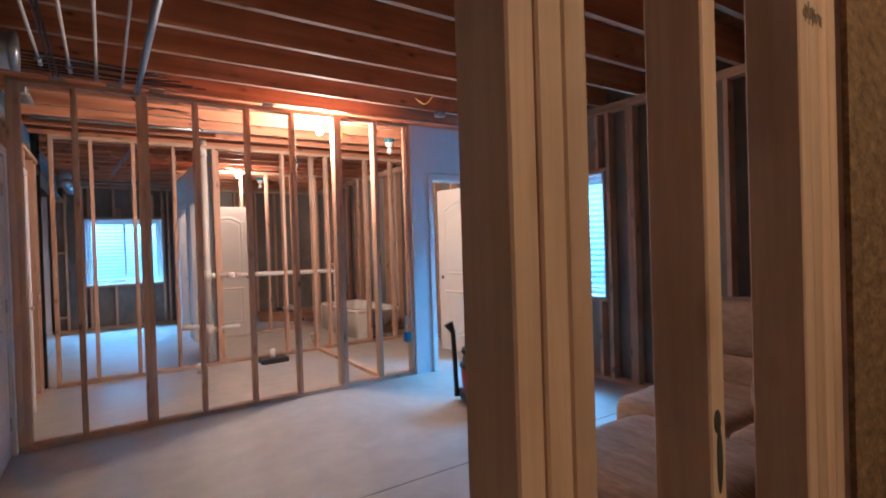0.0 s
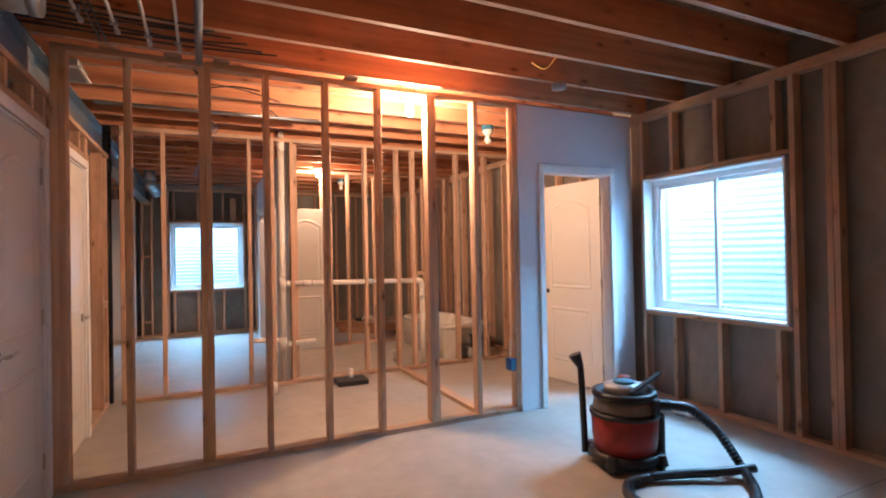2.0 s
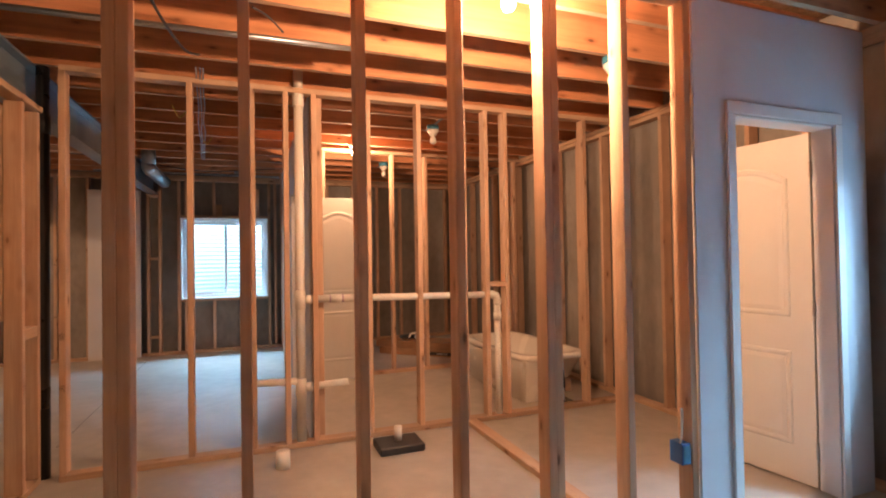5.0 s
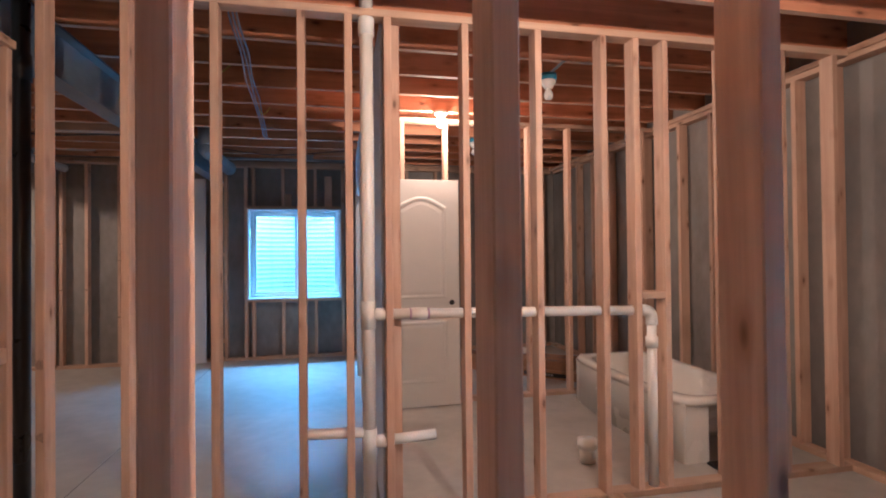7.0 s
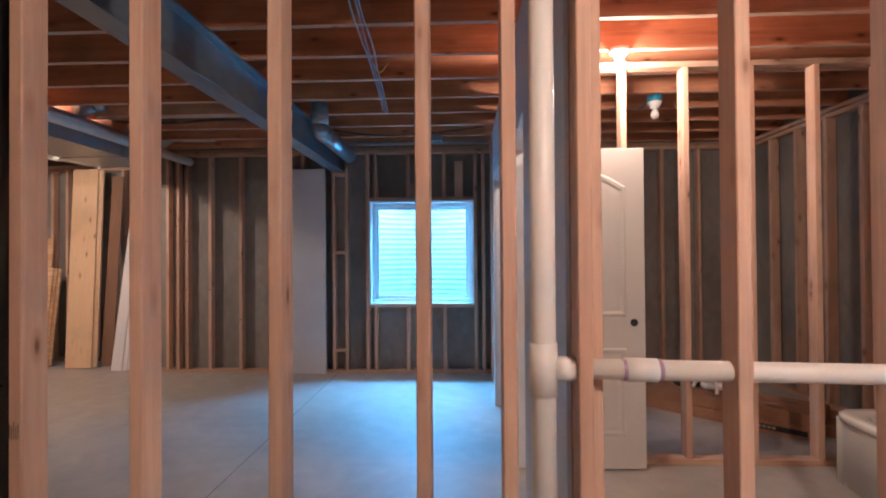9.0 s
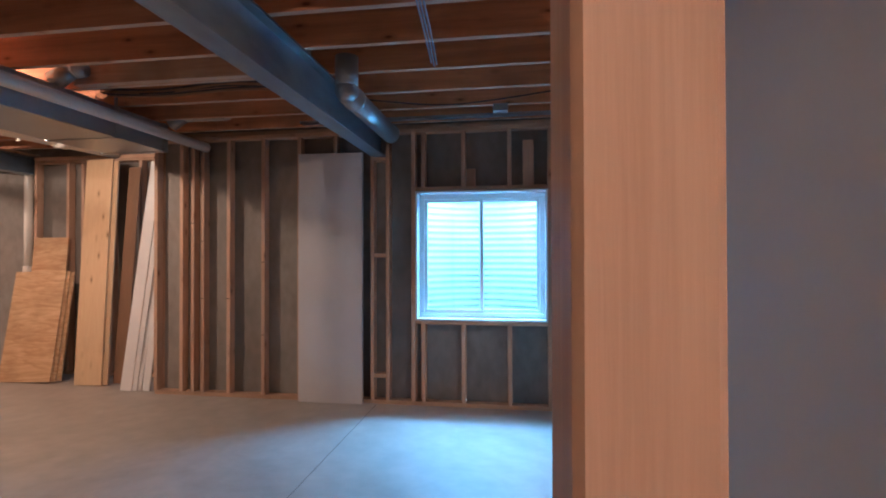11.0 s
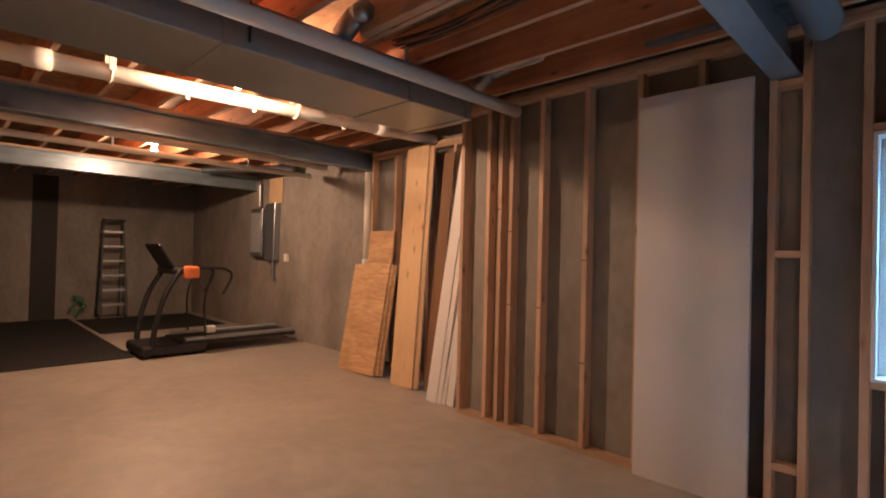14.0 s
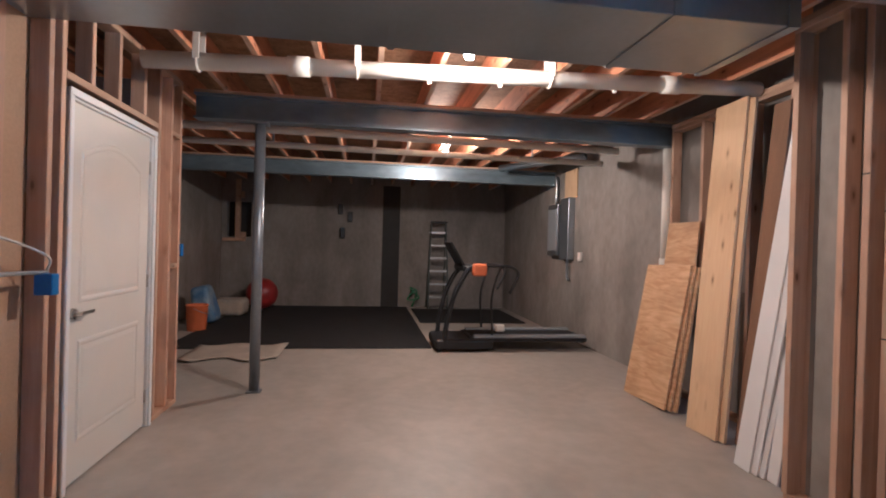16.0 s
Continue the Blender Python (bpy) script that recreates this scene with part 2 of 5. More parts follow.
def sealed_patches(m, spots):
    """Worn glossy sealer left on the slab in uneven patches round the given spots (x, y, radius)."""
    n, l = m.node_tree.nodes, m.node_tree.links
    b = n["Principled BSDF"]
    tc, ns = n.new("ShaderNodeTexCoord"), n.new("ShaderNodeTexNoise")
    ns.inputs["Scale"].default_value, ns.inputs["Detail"].default_value, ns.inputs["Distortion"].default_value = 6.0, 7, 1.6
    l.new(tc.outputs["Object"], ns.inputs["Vector"])
    for x, y, r in spots:
        mp, g = n.new("ShaderNodeMapping"), n.new("ShaderNodeTexGradient")
        mp.inputs["Scale"].default_value, mp.inputs["Location"].default_value = (1 / r, 1 / r, 1 / r), (-x / r, -y / r, 0)
        g.gradient_type = "SPHERICAL"
        l.new(tc.outputs["Object"], mp.inputs[0])
        l.new(mp.outputs[0], g.inputs[0])
        mul = n.new("ShaderNodeMath")
        mul.operation = "MULTIPLY"
        l.new(g.outputs["Fac"], mul.inputs[0])
        l.new(ns.outputs["Fac"], mul.inputs[1])
        mr = n.new("ShaderNodeMapRange")
        mr.inputs["From Min"].default_value, mr.inputs["From Max"].default_value = 0.10, 0.34
        l.new(mul.outputs[0], mr.inputs["Value"])
        for key, value in (("Roughness", (0.34, 0.34, 0.34, 1)), ("Base Color", (0.33, 0.30, 0.265, 1))):
            mx = n.new("ShaderNodeMixRGB")
            mx.inputs[2].default_value = value
            l.new(mr.outputs[0], mx.inputs[0])
            l.new(b.inputs[key].links[0].from_socket, mx.inputs[1])
            l.new(mx.outputs[0], b.inputs[key])


sealed_patches(FLOOR, [(0.45, 5.45, 1.0), (0.98, 6.95, 0.75)])
GLASS = glass("window_glass")

# ---------------- building helpers ----------------
CACHE = {}


def part(name, bm, material, parent=None, label="", smooth=False):
    me = bpy.data.meshes.new(name)
    bm.to_mesh(me)
    bm.free()
    me.materials.append(material)
    if smooth:
        for p in me.polygons:
            p.use_smooth = True
    ob = new(name, me)
    if parent is not None:
        ob.parent = parent
    if label:
        ob["label"] = label
    return ob


def add_box(bm, x0, x1, y0, y1, z0, z1, bev=0.0, m=None, seg=1):
    r = bmesh.ops.create_cube(bm, size=1)
    vs = r["verts"]
    bmesh.ops.scale(bm, vec=(x1 - x0, y1 - y0, z1 - z0), verts=vs)
    bmesh.ops.translate(bm, vec=((x0 + x1) / 2, (y0 + y1) / 2, (z0 + z1) / 2), verts=vs)
    if m is not None:
        bmesh.ops.transform(bm, matrix=m, verts=vs)
    if bev:
        es = {e for v in vs for e in v.link_edges}
        bmesh.ops.bevel(bm, geom=list(es), offset=bev, segments=seg, affect="EDGES", profile=0.5)
    return bm


def box(*a, bev=0.0, m=None, seg=1):
    return add_box(bmesh.new(), *a, bev=bev, m=m, seg=seg)


def add_cyl(bm, p, q, r, r2=None, n=20, caps=True):
    p, q = Vector(p), Vector(q)
    d = q - p
    res = bmesh.ops.create_cone(bm, cap_ends=caps, segments=n, radius1=r, radius2=r if r2 is None else r2, depth=d.length)
    rot = d.to_track_quat("Z", "Y").to_matrix().to_4x4()
    bmesh.ops.transform(bm, matrix=Matrix.Translation((p + q) / 2) @ rot, verts=res["verts"])
    return bm


def cyl(p, q, r, r2=None, n=20):
    return add_cyl(bmesh.new(), p, q, r, r2, n)


def add_ball(bm, c, r, s=(1, 1, 1), n=16):
    res = bmesh.ops.create_uvsphere(bm, u_segments=n, v_segments=n // 2 + 2, radius=r)
    bmesh.ops.scale(bm, vec=s, verts=res["verts"])
    bmesh.ops.translate(bm, vec=c, verts=res["verts"])
    return bm


def lathe(rings, n=28, c=(0, 0)):
    """A turned body from (radius, height) rings."""
    bm = bmesh.new()
    loops = [[bm.verts.new((c[0] + r * math.cos(2 * math.pi * i / n), c[1] + r * math.sin(2 * math.pi * i / n), z)) for i in range(n)] for r, z in rings]
    for a, b in zip(loops, loops[1:]):
        for i in range(n):
            bm.faces.new((a[i], a[(i + 1) % n], b[(i + 1) % n], b[i]))
    bm.faces.new(loops[0][::-1])
    bm.faces.new(loops[-1])
    return bm


def tube(name, pts, r, material, parent=None, label="", cyclic=False, n=10):
    """A bent pipe or cable through the points, as a mesh."""
    P = [Vector(p) for p in pts]
    fine = []
    m = len(P)
    for i in range(m - 1):
        p0, p1, p2, p3 = P[max(i - 1, 0)], P[i], P[i + 1], P[min(i + 2, m - 1)]
        for k in range(6):
            t = k / 6
            fine.append(0.5 * ((2 * p1) + (p2 - p0) * t + (2 * p0 - 5 * p1 + 4 * p2 - p3) * t * t + (3 * p1 - p0 - 3 * p2 + p3) * t ** 3))
    fine.append(P[-1])
    bm = bmesh.new()
    loops = []
    for i, p in enumerate(fine):
        d = (fine[min(i + 1, len(fine) - 1)] - fine[max(i - 1, 0)]).normalized()
        u = d.orthogonal().normalized() if i == 0 else (u - d * u.dot(d)).normalized()
        w = d.cross(u)
        loops.append([bm.verts.new(p + r * (u * math.cos(2 * math.pi * k / n) + w * math.sin(2 * math.pi * k / n))) for k in range(n)])
    for a, b in zip(loops, loops[1:]):
        for k in range(n):
            bm.faces.new((a[k], a[(k + 1) % n], b[(k + 1) % n], b[k]))
    bm.faces.new(loops[0][::-1])
    bm.faces.new(loops[-1])
    return part(name, bm, material, parent, label, True)


def thing(name, label, category, place=(0, 0, 0), group="", kind=""):
    ob = new(name)
    ob.empty_display_size = 0.1
    ob.location = place
    return tagged(ob, label, category, group, kind)


def cushion(x0, x1, y0, y1, z0, z1, r=0.07, puff=0.03, seed=0):
    bm = box(x0, x1, y0, y1, z0, z1)
    bmesh.ops.subdivide_edges(bm, edges=bm.edges[:], cuts=9, use_grid_fill=True)
    c = Vector(((x0 + x1) / 2, (y0 + y1) / 2, (z0 + z1) / 2))
    h = Vector(((x1 - x0) / 2, (y1 - y0) / 2, (z1 - z0) / 2))
    for v in bm.verts:
        d = v.co - c
        q = Vector([max(-h[i] + r, min(h[i] - r, d[i])) for i in range(3)])
        o = d - q
        if o.length > 1e-6:
            d = q + o.normalized() * r
        u = Vector([d[i] / h[i] for i in range(3)])
        swell = (1 - u.x ** 2) * (1 - u.y ** 2) + (1 - u.y ** 2) * (1 - u.z ** 2) + (1 - u.x ** 2) * (1 - u.z ** 2)
        nz = noise.noise((c + d) * 5 + Vector((seed, 0, 0)))
        v.co = c + d * (1 + puff * swell) + d.normalized() * nz * 0.012
    return bm


def lumber(name, x0, x1, y0, y1, z0, z1, material, parent, label=""):
    """A sawn board with eased edges; boards of one size share their mesh."""
    sx, sy, sz = round(x1 - x0, 4), round(y1 - y0, 4), round(z1 - z0, 4)
    key = (sx, sy, sz, material.name)
    if key not in CACHE:
        bm = box(-sx / 2, sx / 2, -sy / 2, sy / 2, -sz / 2, sz / 2, bev=0.003)
        me = bpy.data.meshes.new("board")
        bm.to_mesh(me)
        bm.free()
        me.materials.append(material)
        CACHE[key] = me
    ob = new(name, CACHE[key])
    ob.location = ((x0 + x1) / 2, (y0 + y1) / 2, (z0 + z1) / 2)
    ob.rotation_euler = (0, 0, random.uniform(-0.006, 0.006))
    if parent is not None:
        ob.parent = parent
    if label:
        ob["label"] = label
    return ob


W, D = 0.038, 0.089
JB = 2.62
# ---------------- floor, ceiling, outer walls ----------------
floor = tagged(part("floor", box(-11.4, 4.6, -2.2, 12.2, -0.15, 0.0), FLOOR), "pale smooth concrete slab floor with stains", "floor", kind="structure")

JOISTS = [4.158 - 0.428 * k for k in range(14, 0, -1)] + [4.158 + 0.4262 * k for k in range(8)] + [7.141 + 0.432 * k for k in range(1, 12)]
bm = bmesh.new()
for y in JOISTS:
    add_box(bm, -11.3, 4.5, y - 0.019, y + 0.019, JB, JB + 0.235)
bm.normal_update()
# faces that look down take the paler, bounce-lit colour
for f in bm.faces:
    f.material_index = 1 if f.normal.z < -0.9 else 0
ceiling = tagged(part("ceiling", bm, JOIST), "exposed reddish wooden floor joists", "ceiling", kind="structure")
tagged(part("ceiling_deck", box(-11.4, 4.6, -2.2, 12.2, JB + 0.235, JB + 0.26), SUBFLOOR), "wooden subfloor sheets above the joists", "ceiling", kind="structure")


ceiling.data.materials.append(JOISTBOUNCE)
part("control_joint", box(-0.2, 4.25, 2.217, 2.222, -0.012, 0.0015), JOINT, floor, "saw-cut joint in the slab")
part("control_joint", box(-0.373, -0.368, 6.9, 10.65, -0.012, 0.0015), JOINT, floor, "saw-cut joint in the slab")


def wall_panels(name, label, x0, x1, y0, y1, holes=(), z1=JB + 0.2, material=CONC):
    """A wall along x or y, with rectangular openings (from, to, low, high) through it."""
    bm = bmesh.new()
    along_x = (x1 - x0) > (y1 - y0)
    a0, a1 = (x0, x1) if along_x else (y0, y1)
    cuts = sorted(holes)
    spans, cur = [], a0
    for h in cuts:
        spans.append((cur, h[0], 0, z1))
        spans.append((h[0], h[1], 0, h[2]))
        spans.append((h[0], h[1], h[3], z1))
        cur = h[1]
    spans.append((cur, a1, 0, z1))
    for s0, s1, za, zb in spans:
        if s1 - s0 > 1e-4 and zb - za > 1e-4:
            if along_x:
                add_box(bm, s0, s1, y0, y1, za, zb)
            else:
                add_box(bm, x0, x1, s0, s1, za, zb)
    return tagged(part(name, bm, material), label, "wall", kind="structure")


AY, BY, CY, FY, RX = 4.247, 6.182, 8.182, 10.655, 4.265
FW, RW = (0.0, 1.21, 0.79, 1.99), (2.82, 4.093, 0.787, 1.992)
wall_panels("wall_far", "grey poured concrete foundation wall behind studs", -2.70, 4.36, FY + D + 0.02, FY + 0.33, [FW])
wall_panels("wall_jog", "grey poured concrete foundation wall", -11.4, -2.70, 11.40, 11.6)
wall_panels("wall_right", "grey poured concrete foundation wall behind studs", RX + D + 0.02, RX + 0.33, -2.2, FY + 0.33, [RW])
wall_panels("wall_back", "stained grey concrete foundation wall", -11.4, -11.2, 5.2, 11.4, [(5.50, 5.98, 1.42, 2.15)])
wall_panels("wall_left", "grey concrete foundation wall", -11.2, -4.62, 5.2, 5.4)
# two unseen walls, added so that no sky light leaks in from the open sides
wall_panels("wall_storage", "unseen added wall that keeps sky light off the hall studs", -1.70, -1.60, -2.2, 4.299, (), JB + 0.2, DRYWALL)
wall_panels("wall_start", "unseen added wall closing the shell behind the start", -1.6, 4.4, -2.2, -2.1, (), JB + 0.2, DRYWALL)
tagged(part("hardboard_lining", box(-0.349, -0.338, 5.30, 6.25, 1.03, 2.26), KRAFT), "brown hardboard lining on the back of the studs", "wall lining", kind="structure")
# added dark sheet: blocks the sky so that the opening reads dark
tagged(part("wall_pocket", box(-11.46, -11.405, 5.3, 6.2, 1.2, 2.4), TAR), "added dark sheet keeping sky out of the window opening", "wall", kind="structure")

# ---------------- framing ----------------


def frame_x(name, label, x0, x1, y, studs, top, plates=1, doors=()):
    """A stud wall along x whose face is at y. studs: left edges of full studs."""
    w = thing(name, label, "wall", ((x0 + x1) / 2, y + D / 2, 0), kind="structure")
    inv = Matrix.Translation((-(x0 + x1) / 2, -(y + D / 2), 0))

    def put(*a):
        ob = lumber(*a, w)
        ob.location = inv @ ob.location
        return ob
    cur = x0
    for d0, d1 in [*doors, (x1, x1)]:
        if d0 > cur:
            put("bottom_plate", cur, d0, y, y + D, 0, W, PLATE)
        cur = d1
    for i in range(plates):
        put("top_plate", x0, x1, y, y + D, top + i * W, top + (i + 1) * W, PLATE)
    for s in studs:
        z0, z1 = W, top
        if isinstance(s, tuple):
            s, z0, z1 = s
        put("stud", s, s + W, y, y + D, z0, z1, STUD)
    return w, put


def frame_y(name, label, x, y0, y1, studs, top, plates=1, doors=()):
    """A stud wall along y from x to x + D."""
    w = thing(name, label, "wall", (x + D / 2, (y0 + y1) / 2, 0), kind="structure")
    inv = Matrix.Translation((-(x + D / 2), -(y0 + y1) / 2, 0))

    def put(*a):
        ob = lumber(*a, w)
        ob.location = inv @ ob.location
        return ob
    cur = y0
    for d0, d1 in [*doors, (y1, y1)]:
        if d0 > cur:
            put("bottom_plate", x, x + D, cur, d0, 0, W, PLATE_Y)
        cur = d1
    for i in range(plates):
        put("top_plate", x, x + D, y0, y1, top + i * W, top + (i + 1) * W, PLATE_Y)
    for s in studs:
        z0, z1 = W, top
        if isinstance(s, tuple):
            s, z0, z1 = s
        put("stud", x, x + D, s, s + W, z0, z1, STUD)
    return w, put


TA, TB, TF = 2.58, 2.565, 2.54
A_STUDS = [-0.226, -0.188, 0.137, 0.550, 0.588, 0.948, 1.352, 1.746, 2.151, 2.189, 2.565, 2.936, 3.14, 3.98, (3.55, 2.16, TA)]
wall_a, put_a = frame_x("wall_partition_front", "open partition of bare pine studs", -0.226, RX, AY, A_STUDS, TA, 1, [(3.18, 3.98)])
put_a("header", 3.18, 3.98, AY, AY + D, 2.10, 2.16, PLATE)
B_STUDS = [-0.142, 0.196, 0.577, 0.973, 1.201, 1.397, 1.802, 2.206, 2.590, 2.790, 2.972, 3.368, 3.77, 4.15]
wall_b, put_b = frame_x("wall_partition_bath", "open partition of bare pine studs", -0.142, RX, BY, B_STUDS, TB, 1)
put_b("block", 2.83, 2.972, BY, BY + D, 1.10, 1.14, PLATE)
C_STUDS = [1.53, 1.721, 2.124, 2.523, 2.939, 3.35, 3.756, 4.15]
wall_c, put_c = frame_x("wall_partition_back", "open partition of bare pine studs", 1.49, RX, CY, C_STUDS, 2.575, 1)
F_STUDS = [-2.70, -2.416, -2.292, -2.183, -1.905, -1.538, -1.166, (-0.80, 2.3, TF), -0.435, -0.285, -0.040, (0.055, W, 0.76), (0.055, 2.03, TF), (0.43, W, 0.76),
           (0.43, 2.03, TF), (0.85, W, 0.76), (0.85, 2.03, TF), 1.21, 1.30, 1.70, 2.10, 2.51, 2.92, 3.32, 3.73, 4.14]
wall_f, put_f = frame_x("wall_furring_far", "pine stud furring along the concrete wall", -2.70, RX, FY, F_STUDS, TF, 2)
put_f("sill_plate", -0.002, 1.21, FY, FY + D, 0.755, 0.788, PLATE)
put_f("header", -0.002, 1.21, FY, FY + D, 1.995, 2.03, PLATE)
put_f("cripple", 0.99, 1.09, FY + 0.02, FY + 0.038, 2.03, 2.44, STUD)
put_f("cripple", 0.47, 0.56, FY + 0.02, FY + 0.038, 2.03, 2.19, STUD)
for z in (0.245, 1.375, 2.285):
    put_f("block", -0.397, -0.285, FY, FY + D, z, z + W, PLATE)
for x, z in ((-2.164, 0.97), (-1.886, 0.97), (-2.164, 1.54), (-1.519, 1.33), (-1.519, 0.62), (-2.273, 1.72)):
    ob = part("nail", box(-0.020, 0.016, -0.0012, 0.0, -0.003, 0.004), BLACKP, wall_f, "dark bent nail on the stud")
    ob.location = (x - wall_f.location.x, FY - wall_f.location.y, z)
J_STUDS = [-4.80, -4.36, -4.16, -3.78, -3.40, -3.02, -2.745]
wall_j, put_j = frame_x("wall_furring_jog", "pine stud furring along the concrete wall", -4.80, -2.70, 11.29, J_STUDS, 2.50, 2)
wall_k, put_k = frame_y("wall_furring_return", "short pine stud return", -2.70, FY + D + 0.004, 11.285, [FY + D + 0.02], TF, 2)
R_STUDS = [4.09, (3.762, W, 0.755), (3.762, 2.03, TF), (3.338, W, 0.755), (3.338, 2.03, TF), (2.885, W, 0.755), (2.885, 2.03, TF), 2.762, 2.538, 2.499, 2.106, 1.667, 1.24, 0.80, 0.40, 0.0,
           -0.4, -0.8, -1.2, -1.6, 4.55, 4.95, 5.36, 5.76, 6.28, 6.55, 6.95, 7.36, 7.76, 8.30, 8.60, 9.0, 9.4, 9.8, 10.2]
wall_r, put_r = frame_y("wall_furring_right", "pine stud furring along the concrete wall", RX, -2.1, FY - 0.004, R_STUDS, TF, 2)
put_r("sill_plate", RX, RX + D, 2.80, 4.076, 0.755, 0.788, PLATE_Y)
put_r("header", RX, RX + D, 2.80, 4.076, 1.997, 2.03, PLATE_Y)
LX = -0.245 - D
L_STUDS = [-2.0, -1.6, -1.2, -0.8, -0.4, 0.0, 0.4, 0.8, 1.2, 1.6, 2.0, 2.4, 2.8, 3.34, 4.222, 4.44, 5.30, 5.34, 5.956, 6.18, (4.7, 2.16, 2.29), (5.1, 2.16, 2.29), (3.6, 2.16, 2.29), (4.0, 2.16, 2.29)]
wall_l, put_l = frame_y("wall_hall", "pine stud wall under the steel beam", LX, -2.1, 6.218, L_STUDS, 2.29, 1, [(3.38, 4.222), (4.478, 5.30)])
put_l("header", LX, LX + D, 3.38, 4.222, 2.12, 2.16, PLATE_Y)
put_l("header", LX, LX + D, 4.478, 5.30, 2.12, 2.16, PLATE_Y)
put_l("block", LX, LX + D, 5.994, 6.18, 0.91, 0.975, PLATE_Y)
DX = 1.397
D_STUDS = [6.28, 6.7, 7.19, 8.135, 8.44, 9.455, 9.80, 10.1, 10.35, 10.60, (7.6, 2.14, 2.575), (8.95, 2.14, 2.575)]
wall_d, put_d = frame_y("wall_hall_bath", "pine stud wall with drywall on one side", DX, BY + D + 0.004, FY - 0.004, D_STUDS, 2.575, 1, [(7.23, 8.135), (8.48, 9.455)])
put_d("header", DX, DX + D, 7.23, 8.135, 2.08, 2.14, PLATE_Y)
put_d("header", DX, DX + D, 8.48, 9.455, 2.08, 2.14, PLATE_Y)
wall_g, put_g = frame_x("wall_near_entry", "end of a pine stud wall", 0.660, 4.2, 0.074, [0.660, 0.7015, 0.740, 1.014, 1.322, 1.361, 1.400, 1.440, 1.70, 2.1, 2.5, 2.9, 3.3, 3.7, 4.1], TF, 2)
tagged(part("sheathing", box(1.492, 4.2, 0.060, 0.071, 0.0, TF), OSB), "strand board sheathing on the studs", "board", kind="structure")
bm = bmesh.new()
add_ball(bm, (1.034, 0.0745, 1.045), 0.5, (0.016, 0.006, 0.10), 14)
add_ball(bm, (1.030, 0.0745, 1.10), 0.5, (0.020, 0.005, 0.035), 12)
ob = part("bark_pocket", bm, TAR, wall_g, "dark bark pocket in the stud", True)
ob.location = (-wall_g.location.x, -wall_g.location.y, 0)
UD = 6.78
wall_u, put_u = frame_x("wall_utility", "pine stud wall with a white door", -4.62, -2.30, UD, [-4.62, -4.43, -4.20, -3.030, -2.93, -2.60, -2.34, (-3.95, 2.16, TB), (-3.6, 2.16, TB), (-3.3, 2.16, TB)], TB, 1, [(-4.16, -3.030)])
for z in (1.10, 2.13):
    put_u("block", -4.58, -4.43, UD, UD + D, z, z + W, PLATE)
put_u("header", -4.16, -3.030, UD, UD + D, 2.12, 2.16, PLATE)
wall_panels("wall_utility_lining", "brown hardboard lining on the back of the studs", -2.95, -2.30, UD - 0.012, UD - 0.003, (), 2.55, KRAFT)
wall_panels("wall_utility_backing", "bare pine boards behind the end studs", -4.615, -4.205, UD - 0.012, UD - 0.003, (), 2.55, STUD)
wall_panels("wall_utility_back", "plain drywall closing the storage room", -4.62, -0.34, 4.30, 4.34, (), 2.6, DRYWALL)
wall_panels("wall_utility_side", "plain drywall closing the storage room", -2.30, -2.26, 4.34, UD + D, (), 2.6, DRYWALL)
wall_panels("wall_utility_end", "plain drywall closing the storage room", -4.66, -4.622, 4.34, UD - 0.004, (), 2.6, DRYWALL)
# a loose plate on the floor between the two partitions
lp = tagged(lumber("floor_plate", 2.60, 2.60 + D, AY + D, BY, 0.0, W, PLATE_Y, None), "bare pine floor plate lying between two partitions", "timber")

# drywall skins
def skin(name, x0, x1, y0, y1, holes, z1, label):
    return wall_panels(name, label, x0, x1, y0, y1, holes, z1, DRYWALL)


skin("drywall_front", 2.978, RX - 0.002, AY - 0.013, AY - 0.001, [(3.24, 3.98, 0.0, 2.05)], 2.60, "blue-grey painted drywall panel with a door opening")
skin("drywall_hall", 1.384, 1.396, BY + D + 0.01, 9.826, [(7.265, 8.11, 0.0, 2.05), (8.515, 9.425, 0.0, 2.05)], 2.58, "blue-grey painted drywall with two door openings")


# ---------------- windows ----------------


